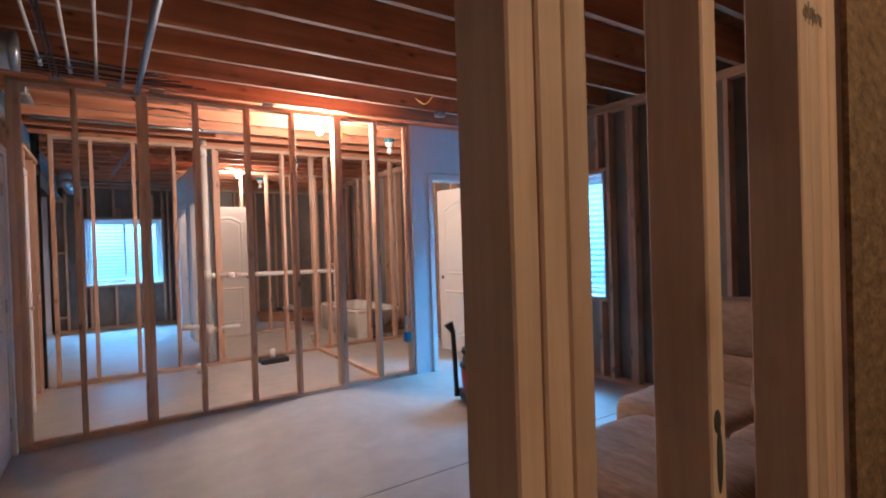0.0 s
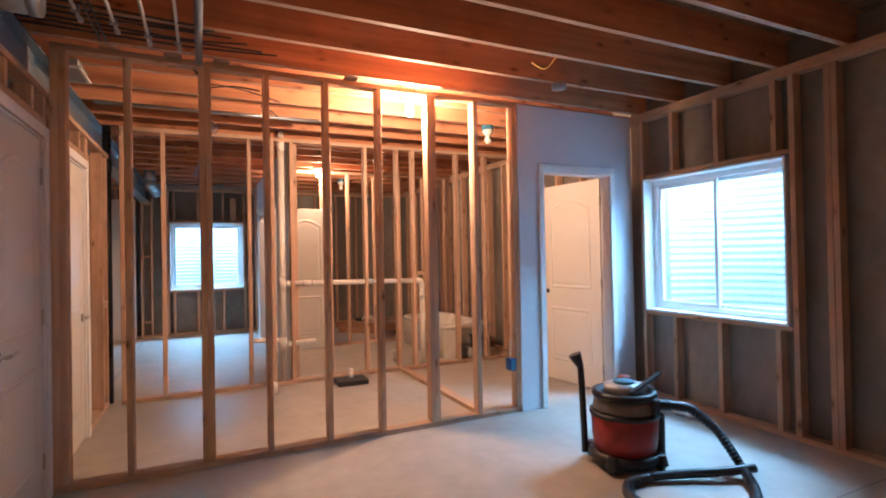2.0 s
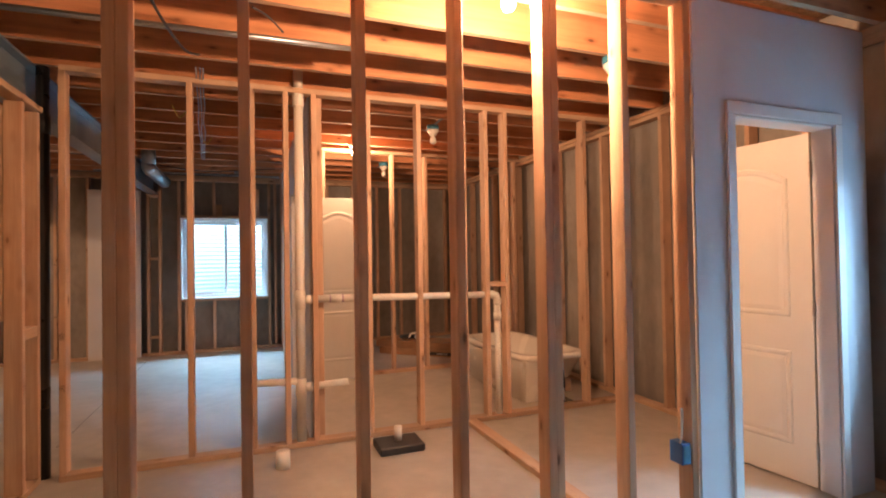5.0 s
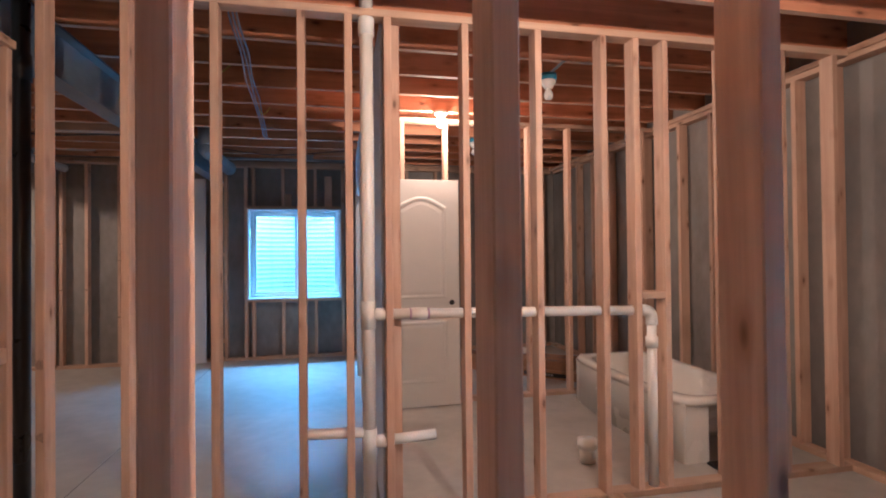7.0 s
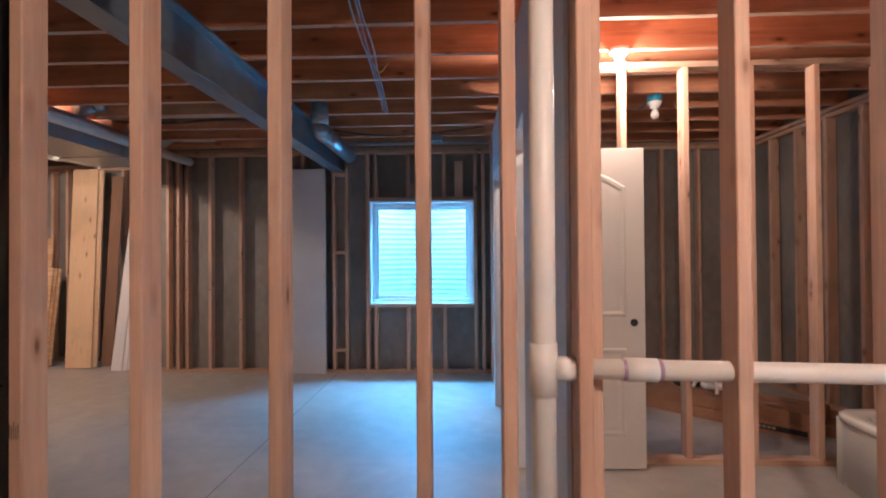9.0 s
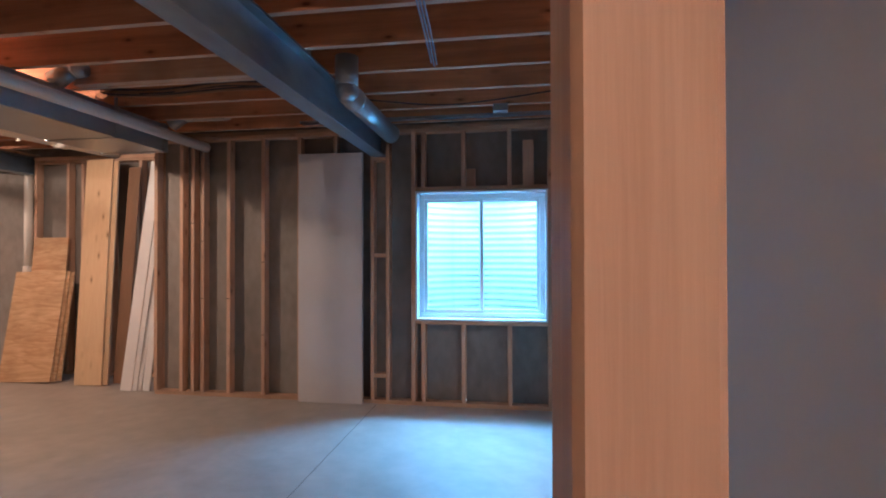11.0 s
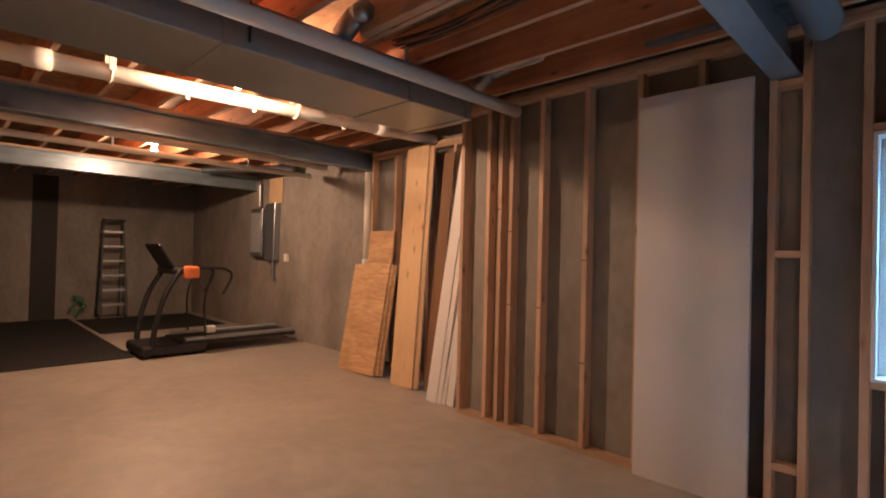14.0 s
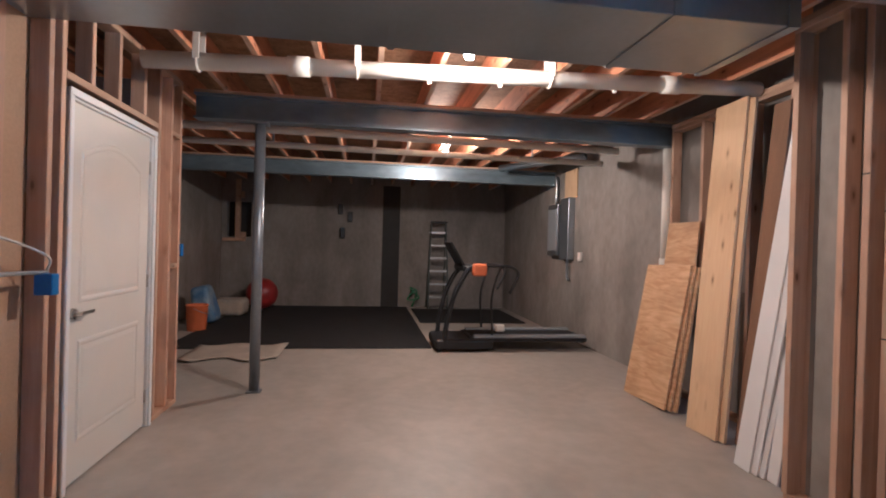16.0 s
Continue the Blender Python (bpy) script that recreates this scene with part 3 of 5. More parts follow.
def window(number, origin, rz, w, z0, z1, label):
    """A sliding vinyl window in a white-lined opening: x across, y outwards."""
    win = thing(f"window_{number}", label, "window", (0, 0, 0), kind="structure")
    h = z1 - z0
    L = 0.020
    for n, a in (("window_sill", (0, w, -0.012, 0.24, 0, L)), ("head_lining", (0, w, -0.012, 0.24, h - L, h)), ("side_lining", (0, L, -0.012, 0.24, L, h - L)), ("side_lining", (w - L, w, -0.012, 0.24, L, h - L))):
        part(n, box(*a, bev=0.003), TRIM, win)
    y0 = 0.10
    f = 0.045
    bm = bmesh.new()
    for a in ((L, w - L, y0, y0 + 0.08, L, L + f), (L, w - L, y0, y0 + 0.08, h - L - f, h - L), (L, L + f, y0, y0 + 0.08, L + f, h - L - f), (w - L - f, w - L, y0, y0 + 0.08, L + f, h - L - f)):
        add_box(bm, *a, bev=0.004)
    part("window_frame", bm, VINYL, win)
    for k, (a0, a1, yy) in enumerate(((L + f, w / 2 + 0.02, y0 + 0.012), (w / 2 - 0.02, w - L - f, y0 + 0.045))):
        bm = bmesh.new()
        g = 0.032
        b0, b1 = L + f, h - L - f
        for a in ((a0, a1, b0, b0 + g), (a0, a1, b1 - g, b1), (a0, a0 + g, b0 + g, b1 - g), (a1 - g, a1, b0 + g, b1 - g)):
            add_box(bm, a[0], a[1], yy, yy + 0.028, a[2], a[3], bev=0.003)
        sash = part("sash", bm, VINYL, win)
        pane = part("pane", box(a0 + g, a1 - g, yy + 0.012, yy + 0.016, b0 + g, b1 - g), GLASS, sash)
        pane.visible_shadow = False
    win.matrix_world = pose(*origin, 0, 0, rz)
    return win


def well(origin, rz, w, label):
    """A half-round corrugated steel window well with gravel at its foot."""
    ob = thing("window_well", label, "window well", (0, 0, 0))
    bm = bmesh.new()
    nz, na = 150, 28
    rows = []
    for i in range(nz + 1):
        z = -0.35 + 1.95 * i / nz
        off = 0.006 * math.sin(2 * math.pi * z / 0.068)
        row = []
        for k in range(na + 1):
            a = math.pi * k / na
            row.append(bm.verts.new((w / 2 - (w / 2 + 0.15 + off) * math.cos(a), 0.34 + (0.78 + off) * math.sin(a), z)))
        rows.append(row)
    for a, b in zip(rows, rows[1:]):
        for k in range(na):
            bm.faces.new((a[k], a[k + 1], b[k + 1], b[k]))
    part("well_wall", bm, WELL, ob, "corrugated pale metal wall", True)
    part("gravel", box(-0.2, w + 0.2, 0.335, 1.2, -0.36, -0.30), FLOOR, ob, "pale gravel bed")
    ob.matrix_world = pose(*origin, 0, 0, rz)


window(1, (FW[0], FY, FW[2]), 0, FW[1] - FW[0], FW[2], FW[3], "white sliding window lined in white over a window well")
window(2, (RX, RW[1], RW[2]), -90, RW[1] - RW[0], RW[2], RW[3], "white sliding window lined in white over a window well")
well((FW[0], FY, FW[2]), 0, 1.21, "corrugated metal window well bright with daylight")
well((RX, RW[1], RW[2]), -90, 1.276, "corrugated metal window well bright with daylight")

# ---------------- doors ----------------


def panel_bm(x0, x1, z0, z1, arch, y, out):
    """A raised door panel, its top arched where arch is above nought."""
    pts = [(x0, z0), (x1, z0), (x1, z1)]
    if arch:
        for k in range(1, 12):
            t = k / 12
            pts.append((x1 + (x0 - x1) * t, z1 + arch * math.sin(math.pi * t)))
    pts.append((x0, z1))
    bm = bmesh.new()
    cx, cz = (x0 + x1) / 2, (z0 + z1) / 2

    def ring(inset, yy):
        return [bm.verts.new((cx + (px - cx) * (1 - inset / (x1 - x0) * 2), yy, cz + (pz - cz) * (1 - inset / (z1 - z0) * 2))) for px, pz in pts]
    rings = [ring(0, y), ring(0.008, y + out * 0.006), ring(0.022, y + out * 0.006), ring(0.034, y + out * 0.0015), ring(0.06, y + out * 0.005)]
    m = len(pts)
    for a, b in zip(rings, rings[1:]):
        for i in range(m):
            q = (a[i], a[(i + 1) % m], b[(i + 1) % m], b[i])
            bm.faces.new(q if out < 0 else q[::-1])
    f = rings[-1]
    bm.faces.new(f if out < 0 else f[::-1])
    return bm


def door_leaf(number, origin, rz, w, label, handle="lever", hinges=True, plates=()):
    d = thing(f"door_{number}", label, "door", (0, 0, 0), kind="structure")
    part("leaf", box(0, w, -0.035, 0, 0.012, 2.03, bev=0.002), DOORWHITE, d)
    for y, out in ((0.0, 1), (-0.035, -1)):
        part("panel", panel_bm(0.12, w - 0.12, 0.97, 1.79, 0.09, y, out), DOORWHITE, d)
        part("panel", panel_bm(0.12, w - 0.12, 0.22, 0.77, 0, y, out), DOORWHITE, d)
    hx = w - 0.07
    if handle == "lever":
        for y, s in ((0.0, 1), (-0.035, -1)):
            part("rose", cyl((hx, y, 0.92), (hx, y + s * 0.012, 0.92), 0.030), NICKEL, d, "brushed nickel rose")
            bm = cyl((hx, y, 0.92), (hx, y + s * 0.05, 0.92), 0.009, n=10)
            add_box(bm, hx - 0.115, hx + 0.01, y + s * 0.05 - 0.006, y + s * 0.05 + 0.006, 0.912, 0.932, bev=0.004)
            part("lever", bm, NICKEL, d, "brushed nickel lever")
    else:
        part("bore", cyl((hx, -0.0365, 0.93), (hx, 0.0015, 0.93), 0.024), BLACKP, d, "dark empty lock hole")
    for z, m in plates:
        part("hinge_plate", box(-0.048, 0.0, -0.004, 0.0025, z - 0.05, z + 0.05, bev=0.002), m, d, "screwed hinge plate on the jamb")
        bm = bmesh.new()
        for q in range(3):
            add_cyl(bm, (-0.032 + 0.016 * (q % 2), -0.0035, z - 0.03 + 0.03 * q), (-0.032 + 0.016 * (q % 2), -0.0055, z - 0.03 + 0.03 * q), 0.005, n=8)
        part("screw", bm, STEEL, d)
    if hinges:
        for z in (0.22, 1.03, 1.82):
            bm = cyl((-0.004, 0.004, z - 0.045), (-0.004, 0.004, z + 0.045), 0.007, n=8)
            add_box(bm, -0.006, 0.0, -0.033, 0.002, z - 0.044, z + 0.044)
            part("hinge", bm, NICKEL, d, "grey steel hinge")
    d.matrix_world = pose(*origin, 0, 0, rz)
    return d


door_leaf(1, (-0.258, 4.185, 0), -90, 0.76, "closed white arch-panel door with a nickel lever")
door_leaf(2, (-0.293, 4.513, 0), 90, 0.75, "closed white arch-panel door with a nickel lever", "lever", False)
door_leaf(3, (3.968, 4.352, 0), 97, 0.78, "open white arch-panel door on grey hinges", "bore")
door_leaf(4, (1.545, 8.105, 0), 1.5, 0.69, "open white arch-panel door with an empty lock hole", "bore", True, ((1.82, TRIM), (1.03, NICKEL), (0.22, NICKEL)))
door_leaf(5, (-4.055, 6.852, 0), 0, 0.965, "closed white arch-panel door with a nickel lever")


def casing(name, label, along, face, a0, a1, sign, top=2.045, cw=0.062, t=0.016, depth=0.115, cased=True):
    """White casing round an opening from a0 to a1 on a face, with jambs that run back through the wall."""
    c = thing(name, label, "door frame", (0, 0, 0), kind="structure")

    def b(n, u0, u1, v0, v1, z0, z1):
        v0, v1 = sorted((v0, v1))
        a = (u0, u1, v0, v1, z0, z1) if along == "x" else (v0, v1, u0, u1, z0, z1)
        part(n, box(*a, bev=0.004), TRIM, c)
    f1 = face + sign * t
    if cased:
        b("side_casing", a0 - cw, a0 - 0.004, face, f1, 0, top)
        b("side_casing", a1 + 0.004, a1 + cw, face, f1, 0, top)
        b("head_casing", a0 - cw, a1 + cw, face, f1, top + 0.001, top + cw)
    back = face - sign * depth
    b("jamb", a0 - 0.016, a0 + 0.001, face - sign * 0.001, back, 0, top)
    b("jamb", a1 - 0.001, a1 + 0.016, face - sign * 0.001, back, 0, top)
    b("head_jamb", a0, a1, face - sign * 0.001, back, top - 0.014, top + 0.001)
    return c


casing("doorframe_1", "white door casing on the stud wall", "y", -0.244, 3.418, 4.192, 1, depth=0.092)
casing("doorframe_2", "white door casing on the stud wall", "y", -0.244, 4.506, 5.270, 1, depth=0.092)
casing("doorframe_3", "white door casing on painted drywall", "x", AY - 0.014, 3.240, 3.980, -1)
casing("doorframe_4", "white door jamb in painted drywall", "y", 1.383, 7.265, 8.110, -1, cased=False)
casing("doorframe_5", "white door casing on painted drywall", "y", 1.383, 8.515, 9.425, -1)
casing("doorframe_6", "white door casing on the stud wall", "x", UD + D + 0.001, -4.065, -3.082, 1, depth=0.092, cw=0.04)
strike = tagged(part("strike_plate", box(1.467, 1.487, 9.422, 9.4255, 0.875, 0.915), BLACKP), "dark strike hole in the white jamb", "strike plate")

# ---------------- steel, ducts and pipes ----------------


def i_beam(name, label, axis, c, a0, a1, z0, z1, width=0.14):
    bm = bmesh.new()
    for u0, u1, w0, w1 in ((-width / 2, width / 2, z0, z0 + 0.014), (-width / 2, width / 2, z1 - 0.014, z1), (-0.005, 0.005, z0 + 0.014, z1 - 0.014)):
        add_box(bm, c + u0, c + u1, a0, a1, w0, w1)
    return tagged(part(name, bm, STEEL), label, "beam")


i_beam("steel_beam", "blue-grey primed steel beam under the joists", "y", -0.36, -2.1, FY + D, 2.33, JB - 0.001, 0.13)
i_beam("steel_beam", "blue-grey primed steel beam on a steel column", "y", -4.895, 6.88, 11.399, 2.375, JB - 0.03)
i_beam("steel_beam", "dark primed steel beam across the back of the room", "y", -8.2, 5.41, 11.399, 2.37, JB - 0.03)
for x, y in ((-4.895, 6.88), (-8.2, 5.42)):
    tagged(lumber("nailer_board", x - 0.07, x + 0.07, y, 11.39, JB - 0.029, JB - 0.001, PLATE_Y, None), "pine nailer on top of the steel beam", "timber")
col = thing("steel_column", "round grey steel post under the beam", "column", (-4.895, 7.42, 0))
part("shaft", cyl((0, 0, 0.012), (0, 0, 2.36), 0.045, n=24), COLSTEEL, col, "", True)
part("base_plate", box(-0.06, 0.06, -0.06, 0.06, 0, 0.012, bev=0.002), COLSTEEL, col)
part("cap_plate", box(-0.09, 0.09, -0.07, 0.07, 2.36, 2.374, bev=0.002), COLSTEEL, col)

trunk = thing("sheet_metal_duct", "large galvanised sheet-metal duct under the joists", "duct", (-2.545, 7.9, 2.35))
part("body", box(-0.345, 0.295, -2.6, 2.37, 0, 0.25, bev=0.004), GALV, trunk)
for y in (-1.6, 0.55, 1.75, 2.30):
    bm = bmesh.new()
    for a in ((-0.353, 0.303, -0.006, 0.0), (-0.353, 0.303, 0.25, 0.256), (-0.353, -0.345, 0.0, 0.25), (0.295, 0.303, 0.0, 0.25)):
        add_box(bm, a[0], a[1], y, y + 0.035, a[2], a[3])
    part("seam", bm, GALV, trunk, "folded drive cleat")
for y in (-0.4, 0.68):
    tube("hanger_strap", [(0.302, y, 0.04), (0.303, y, 0.18), (0.30, y, 0.30)], 0.006, BLACKP, trunk, "dark strap up to a joist")

gp = thing("vent_pipe", "pale grey pipe beside the duct", "pipe", (-2.12, 7.9, 2.47))
part("run", cyl((0, -2.6, 0), (0, 2.75, 0), 0.045), PVC, gp, "", True)
for y in (-1.4, 0.2, 1.6):
    part("hanger", box(-0.006, 0.006, y, y + 0.02, 0.04, 0.15), GALV, gp)

dp = thing("drain_pipe", "large white plastic drain pipe hung from joists", "pipe", (-3.68, 9.0, 2.517))
DRAIN_FALL = 0.029
part("run", cyl((0, -2.05, -2.05 * DRAIN_FALL), (0, 2.27, 2.27 * DRAIN_FALL), 0.055, n=28), PVC, dp, "", True)
for y in (-1.10, 1.55):
    part("coupling", cyl((0, y - 0.07, (y - 0.07) * DRAIN_FALL), (0, y + 0.07, (y + 0.07) * DRAIN_FALL), 0.065, n=28), PVC, dp, "", True)
for y in (-1.72, -0.72, 0.62):
    bm = bmesh.new()
    c = y * DRAIN_FALL
    for k in range(13):
        a0, a1 = math.pi + math.pi * k / 13, math.pi + math.pi * (k + 1) / 13
        p0, p1 = (0.0615 * math.cos(a0), 0.0615 * math.sin(a0) + c), (0.0615 * math.cos(a1), 0.0615 * math.sin(a1) + c)
        add_cyl(bm, (p0[0], y, p0[1]), (p1[0], y, p1[1]), 0.007, n=6)
    for sx in (-0.0615, 0.0615):
        add_box(bm, sx - 0.006, sx + 0.006, y - 0.02, y + 0.02, c, 0.20, bev=0.002)
    part("hanger", bm, PVC, dp, "white plastic strap hanger")
for y in (-0.25, 0.25, 1.1):
    part("nail_strap", box(-0.012, 0.012, y, y + 0.025, y * DRAIN_FALL - 0.075, y * DRAIN_FALL - 0.056, bev=0.002), PVC, dp)
for x, z, r in ((-5.7, 2.50, 0.04), (-6.1, 2.42, 0.035)):
    cp = thing("ceiling_pipe", "grey-white pipe hung under the joists", "pipe", (x, 8.8, z), "ceiling pipes")
    part("run", cyl((0, -3.35, 0), (0, 2.4, -0.02), r), PVC, cp, "", True)
    for y in (-1.5, 0.0, 1.5):
        part("hanger", box(-0.008, 0.008, y, y + 0.02, 0.0, JB + 0.1 - z), GALV, cp)
vp = thing("wall_pipe", "white plastic pipe standing against the concrete wall", "pipe", (-4.92, 11.33, 0))
part("run", cyl((0, 0, 1.22), (0, 0, 2.37), 0.045), PVC, vp, "", True)
part("lower_run", cyl((0, 0.02, 0.04), (0, 0, 1.22), 0.045), PVC, vp, "", True)
part("coupling", cyl((0, 0, 1.17), (0, 0, 1.27), 0.055), PVC, vp, "", True)

rd = thing("round_duct", "round galvanised duct elbow beside the steel beam", "duct", (-0.16, 9.25, 2.46))
part("riser", cyl((0, -0.03, 0.05), (0, -0.03, 0.24), 0.076, n=28), GALV, rd, "", True)
bm = bmesh.new()
add_ball(bm, (0, -0.02, 0.02), 0.08, n=24)
part("elbow", bm, GALV, rd, "", True)
part("run", cyl((0, -0.02, 0.01), (0, 1.12, 0.0), 0.075, n=28), GALV, rd, "", True)
for y in (0.10, 1.08):
    part("band", cyl((0, y, 0.008), (0, y + 0.035, 0.008), 0.080, n=28), GALV, rd, "", True)
rd2 = thing("round_duct", "round galvanised duct end under the joists", "duct", (-0.13, 3.33, 2.50))
part("run", cyl((-0.16, 0, 0), (0.08, 0, 0), 0.10, n=28), GALV, rd2, "", True)
part("band", cyl((0.045, 0, 0), (0.08, 0, 0), 0.106, n=28), GALV, rd2, "", True)
for y, x1, r in ((9.16, -2.06, 0.055), (10.38, -2.02, 0.05)):
    br = thing("branch_duct", "round galvanised branch duct between two joists", "duct", (-2.3, y, JB + 0.09), "branch ducts")
    part("run", cyl((0.12, 0, 0), (x1 + 2.3, 0, 0), r, n=24), GALV, br, "", True)
    part("takeoff", cyl((0.0, 0, -0.07), (0.14, 0, 0.0), r + 0.012, r + 0.004, n=24), GALV, br, "", True)
    part("band", cyl((0.17, 0, 0), (0.20, 0, 0), r + 0.004, n=24), GALV, br, "", True)
tagged(part("panned_return", box(-1.0, 1.37, 10.35, 10.43, JB - 0.03, JB - 0.012), GALV), "bright sheet-metal strip between the last joists", "duct")
reg = thing("duct_boot", "bright galvanised duct boot beside the steel beam", "duct", (-0.19, 4.64, 2.555))
part("collar", box(-0.06, 0.06, -0.15, 0.15, 0.0, 0.065, bev=0.006), GALV, reg)
bm = bmesh.new()
for a in ((-0.075, 0.075, -0.165, -0.15), (-0.075, 0.075, 0.15, 0.165), (-0.075, -0.06, -0.15, 0.15), (0.06, 0.075, -0.15, 0.15)):
    add_box(bm, *a, 0.0, 0.012)
part("flange", bm, TRIM, reg, "white flange")

stack = thing("vent_stack", "white plastic waste stack inside the stud wall", "pipe", (1.312, BY + 0.045, 0))
part("riser", cyl((0, 0, 0), (0, 0, 2.85), 0.034, n=24), PVC, stack, "", True)
for z in (1.06, 0.42):
    part("tee", cyl((0, 0, z - 0.07), (0, 0, z + 0.07), 0.038, n=24), PVC, stack, "", True)
    part("branch_socket", cyl((0.03, 0, z), (0.085, 0.004, z), 0.033, n=20), PVC, stack, "", True)
part("collar", cyl((0, 0, 2.48), (0, 0, 2.60), 0.041, n=24), PVC, stack, "", True)
part("stub", cyl((0.09, 0.004, 0.42), (0.34, 0.004, 0.43), 0.026), PVC, stack, "", True)
part("side_stub", cyl((-0.33, 0.0, 0.48), (-0.03, 0.0, 0.47), 0.026), PVC, stack, "", True)
part("floor_cleanout", cyl((-0.15, -0.36, 0), (-0.15, -0.36, 0.11), 0.045), PVC, stack, "capped floor stub", True)
vent = thing("vent_line", "white plastic vent pipe running through the studs", "pipe", (1.402, BY + 0.048, 1.06))
part("run", cyl((0, 0, 0), (1.46, 0, -0.025), 0.027, n=20), PVC, vent, "", True)
part("coupling", cyl((0.13, 0, -0.002), (0.21, 0, -0.004), 0.0315, n=20), PVC, vent, "", True)
for x in (0.118, 0.212):
    part("primer_ring", cyl((x, 0, -0.003), (x + 0.010, 0, -0.003), 0.0285, n=20), PURPLE, vent, "purple primer stain")
tube("elbow", [(1.44, 0, -0.025), (1.475, 0, -0.028), (1.503, 0, -0.045), (1.512, 0, -0.075), (1.512, 0, -0.11)], 0.033, PVC, vent, n=18)
part("drop", cyl((1.512, 0, -0.10), (1.512, 0, -1.06), 0.027, n=20), PVC, vent, "", True)
part("drop_coupling", cyl((1.512, 0, -0.18), (1.512, 0, -0.24), 0.034, n=20), PVC, vent, "", True)
bp = thing("black_stack", "black plastic waste pipe from floor to joists", "pipe", (-0.256, 6.30, 0))
part("riser", cyl((0, 0, 0), (0, 0, 2.61), 0.036, n=24), ABS, bp, "", True)
part("coupling", cyl((0, 0, 2.18), (0, 0, 2.30), 0.042, n=24), ABS, bp, "", True)

# ---------------- bulbs and boxes ----------------


def bulb(place, lit, label):
    x, y, z = place
    b = thing("bulb_holder", label, "light bulb", (x, y, z), "bare ceiling bulbs")
    top = JB - z - 0.001
    if lit:
        part("base", lathe([(0.030, 0.020), (0.034, 0.034), (0.046, top - 0.03), (0.062, top - 0.02), (0.064, top)]), BULBW, b, "white porcelain base", True)
    else:
        part("junction_box", lathe([(0.050, 0.075), (0.058, 0.080), (0.058, top)]), TEAL, b, "teal plastic box", True)
        part("base", lathe([(0.030, 0.020), (0.036, 0.035), (0.052, 0.055), (0.055, 0.074)]), BULBW, b, "white porcelain base", True)
    if min(abs(y - j) for j in JOISTS) > 0.05:
        near = sorted(JOISTS, key=lambda j: abs(j - y))[:2]
        part("mounting_strip", box(-0.012, 0.012, min(near) - y - 0.02, max(near) - y + 0.02, top - 0.004, top + 0.0008), STEEL, b, "dark steel hanger bar")
    part("bulb", lathe([(0.014, 0.030), (0.018, 0.010), (0.030, -0.012), (0.0325, -0.032), (0.024, -0.055), (0.006, -0.063)][::-1]), LIT if lit else BULBW, b, "glowing bulb" if lit else "", True)
    for o in b.children:
        if o.name.startswith("bulb"):
            o.visible_shadow = False
    return b


for p, e in BULBS_LIT:
    bulb(p, True, "lit bare bulb in a white ceiling holder")
for p in BULBS_OFF:
    bulb(p, False, "unlit bare bulb in a white ceiling holder")


def outlet_box(place, label):
    b = thing("outlet_box", label, "outlet box", place, "blue outlet boxes")
    part("shell", box(-0.028, 0.028, -0.04, 0.04, -0.05, 0.05, bev=0.004), BLUEP, b)
    part("recess", box(-0.020, 0.020, -0.0425, -0.0405, -0.04, 0.04), TEAL, b)
    return b


outlet_box((2.906, AY + 0.045, 0.40), "blue plastic outlet box nailed to a stud")
outlet_box((-4.655, UD + 0.06, 1.24), "blue plastic outlet box nailed to a stud")
outlet_box((-2.855, UD + D + 0.03, 1.10), "blue plastic outlet box nailed to a stud")
tagged(tube("loose_cable", [(2.89, AY + 0.03, 0.44), (2.86, AY - 0.01, 0.52), (2.87, AY, 0.62), (2.90, AY + 0.02, 0.58), (2.88, AY + 0.01, 0.48)], 0.004, WIRE), "loop of pale cable above the outlet box", "cable")
tagged(tube("loose_cable", [(-2.855, UD + D + 0.02, 1.15), (-2.84, UD + D + 0.05, 1.22), (-2.7, UD + D + 0.03, 1.28), (-2.3, UD + D + 0.05, 1.36)], 0.006, WIRE), "pale cable from the outlet box along the wall", "cable")
tagged(tube("conduit", [(-2.87, UD + D + 0.02, 1.155), (-2.7, UD + D + 0.03, 1.16), (-2.2, UD + D + 0.03, 1.17)], 0.010, GALV), "thin metal conduit along the wall", "pipe")
tagged(part("ceiling_box", cyl((3.02, 3.72, JB - 0.045), (3.02, 3.72, JB - 0.001), 0.055), GREYP, None, "", True), "grey round ceiling box on a joist", "outlet box")
tagged(part("ceiling_box", box(0.75, 0.87, 10.12, 10.20, JB - 0.06, JB + 0.001, bev=0.004), GREYP), "grey ceiling box on a joist", "outlet box")
rng = random.Random(3)
for k, x in enumerate((0.0, 0.018, 0.04)):
    pts = [(0.66 + x - 0.035 * i + rng.uniform(-0.008, 0.008), 6.0 + 0.45 * i, JB - 0.012 - 0.03 * (i % 2) * rng.random()) for i in range(8)]
    tagged(tube("ceiling_cable", pts, 0.0045, WIREB), "blue cable stapled under the joists", "cable", "ceiling cables")
tagged(tube("ceiling_cable", [(0.5, 4.30, 2.60), (0.62, 4.45, 2.50), (0.60, 4.8, 2.46), (0.66, 5.3, 2.46), (0.70, 5.7, 2.58)], 0.007, WIREK), "dark cable drooping from the joists", "cable", "ceiling cables")
tagged(tube("ceiling_cable", [(-0.3, 9.9, JB + 0.02), (0.3, 9.92, JB - 0.05), (0.7, 9.95, JB - 0.03), (1.3, 9.9, JB + 0.02)], 0.006, WIREK), "dark cable looped across the joists", "cable", "ceiling cables")
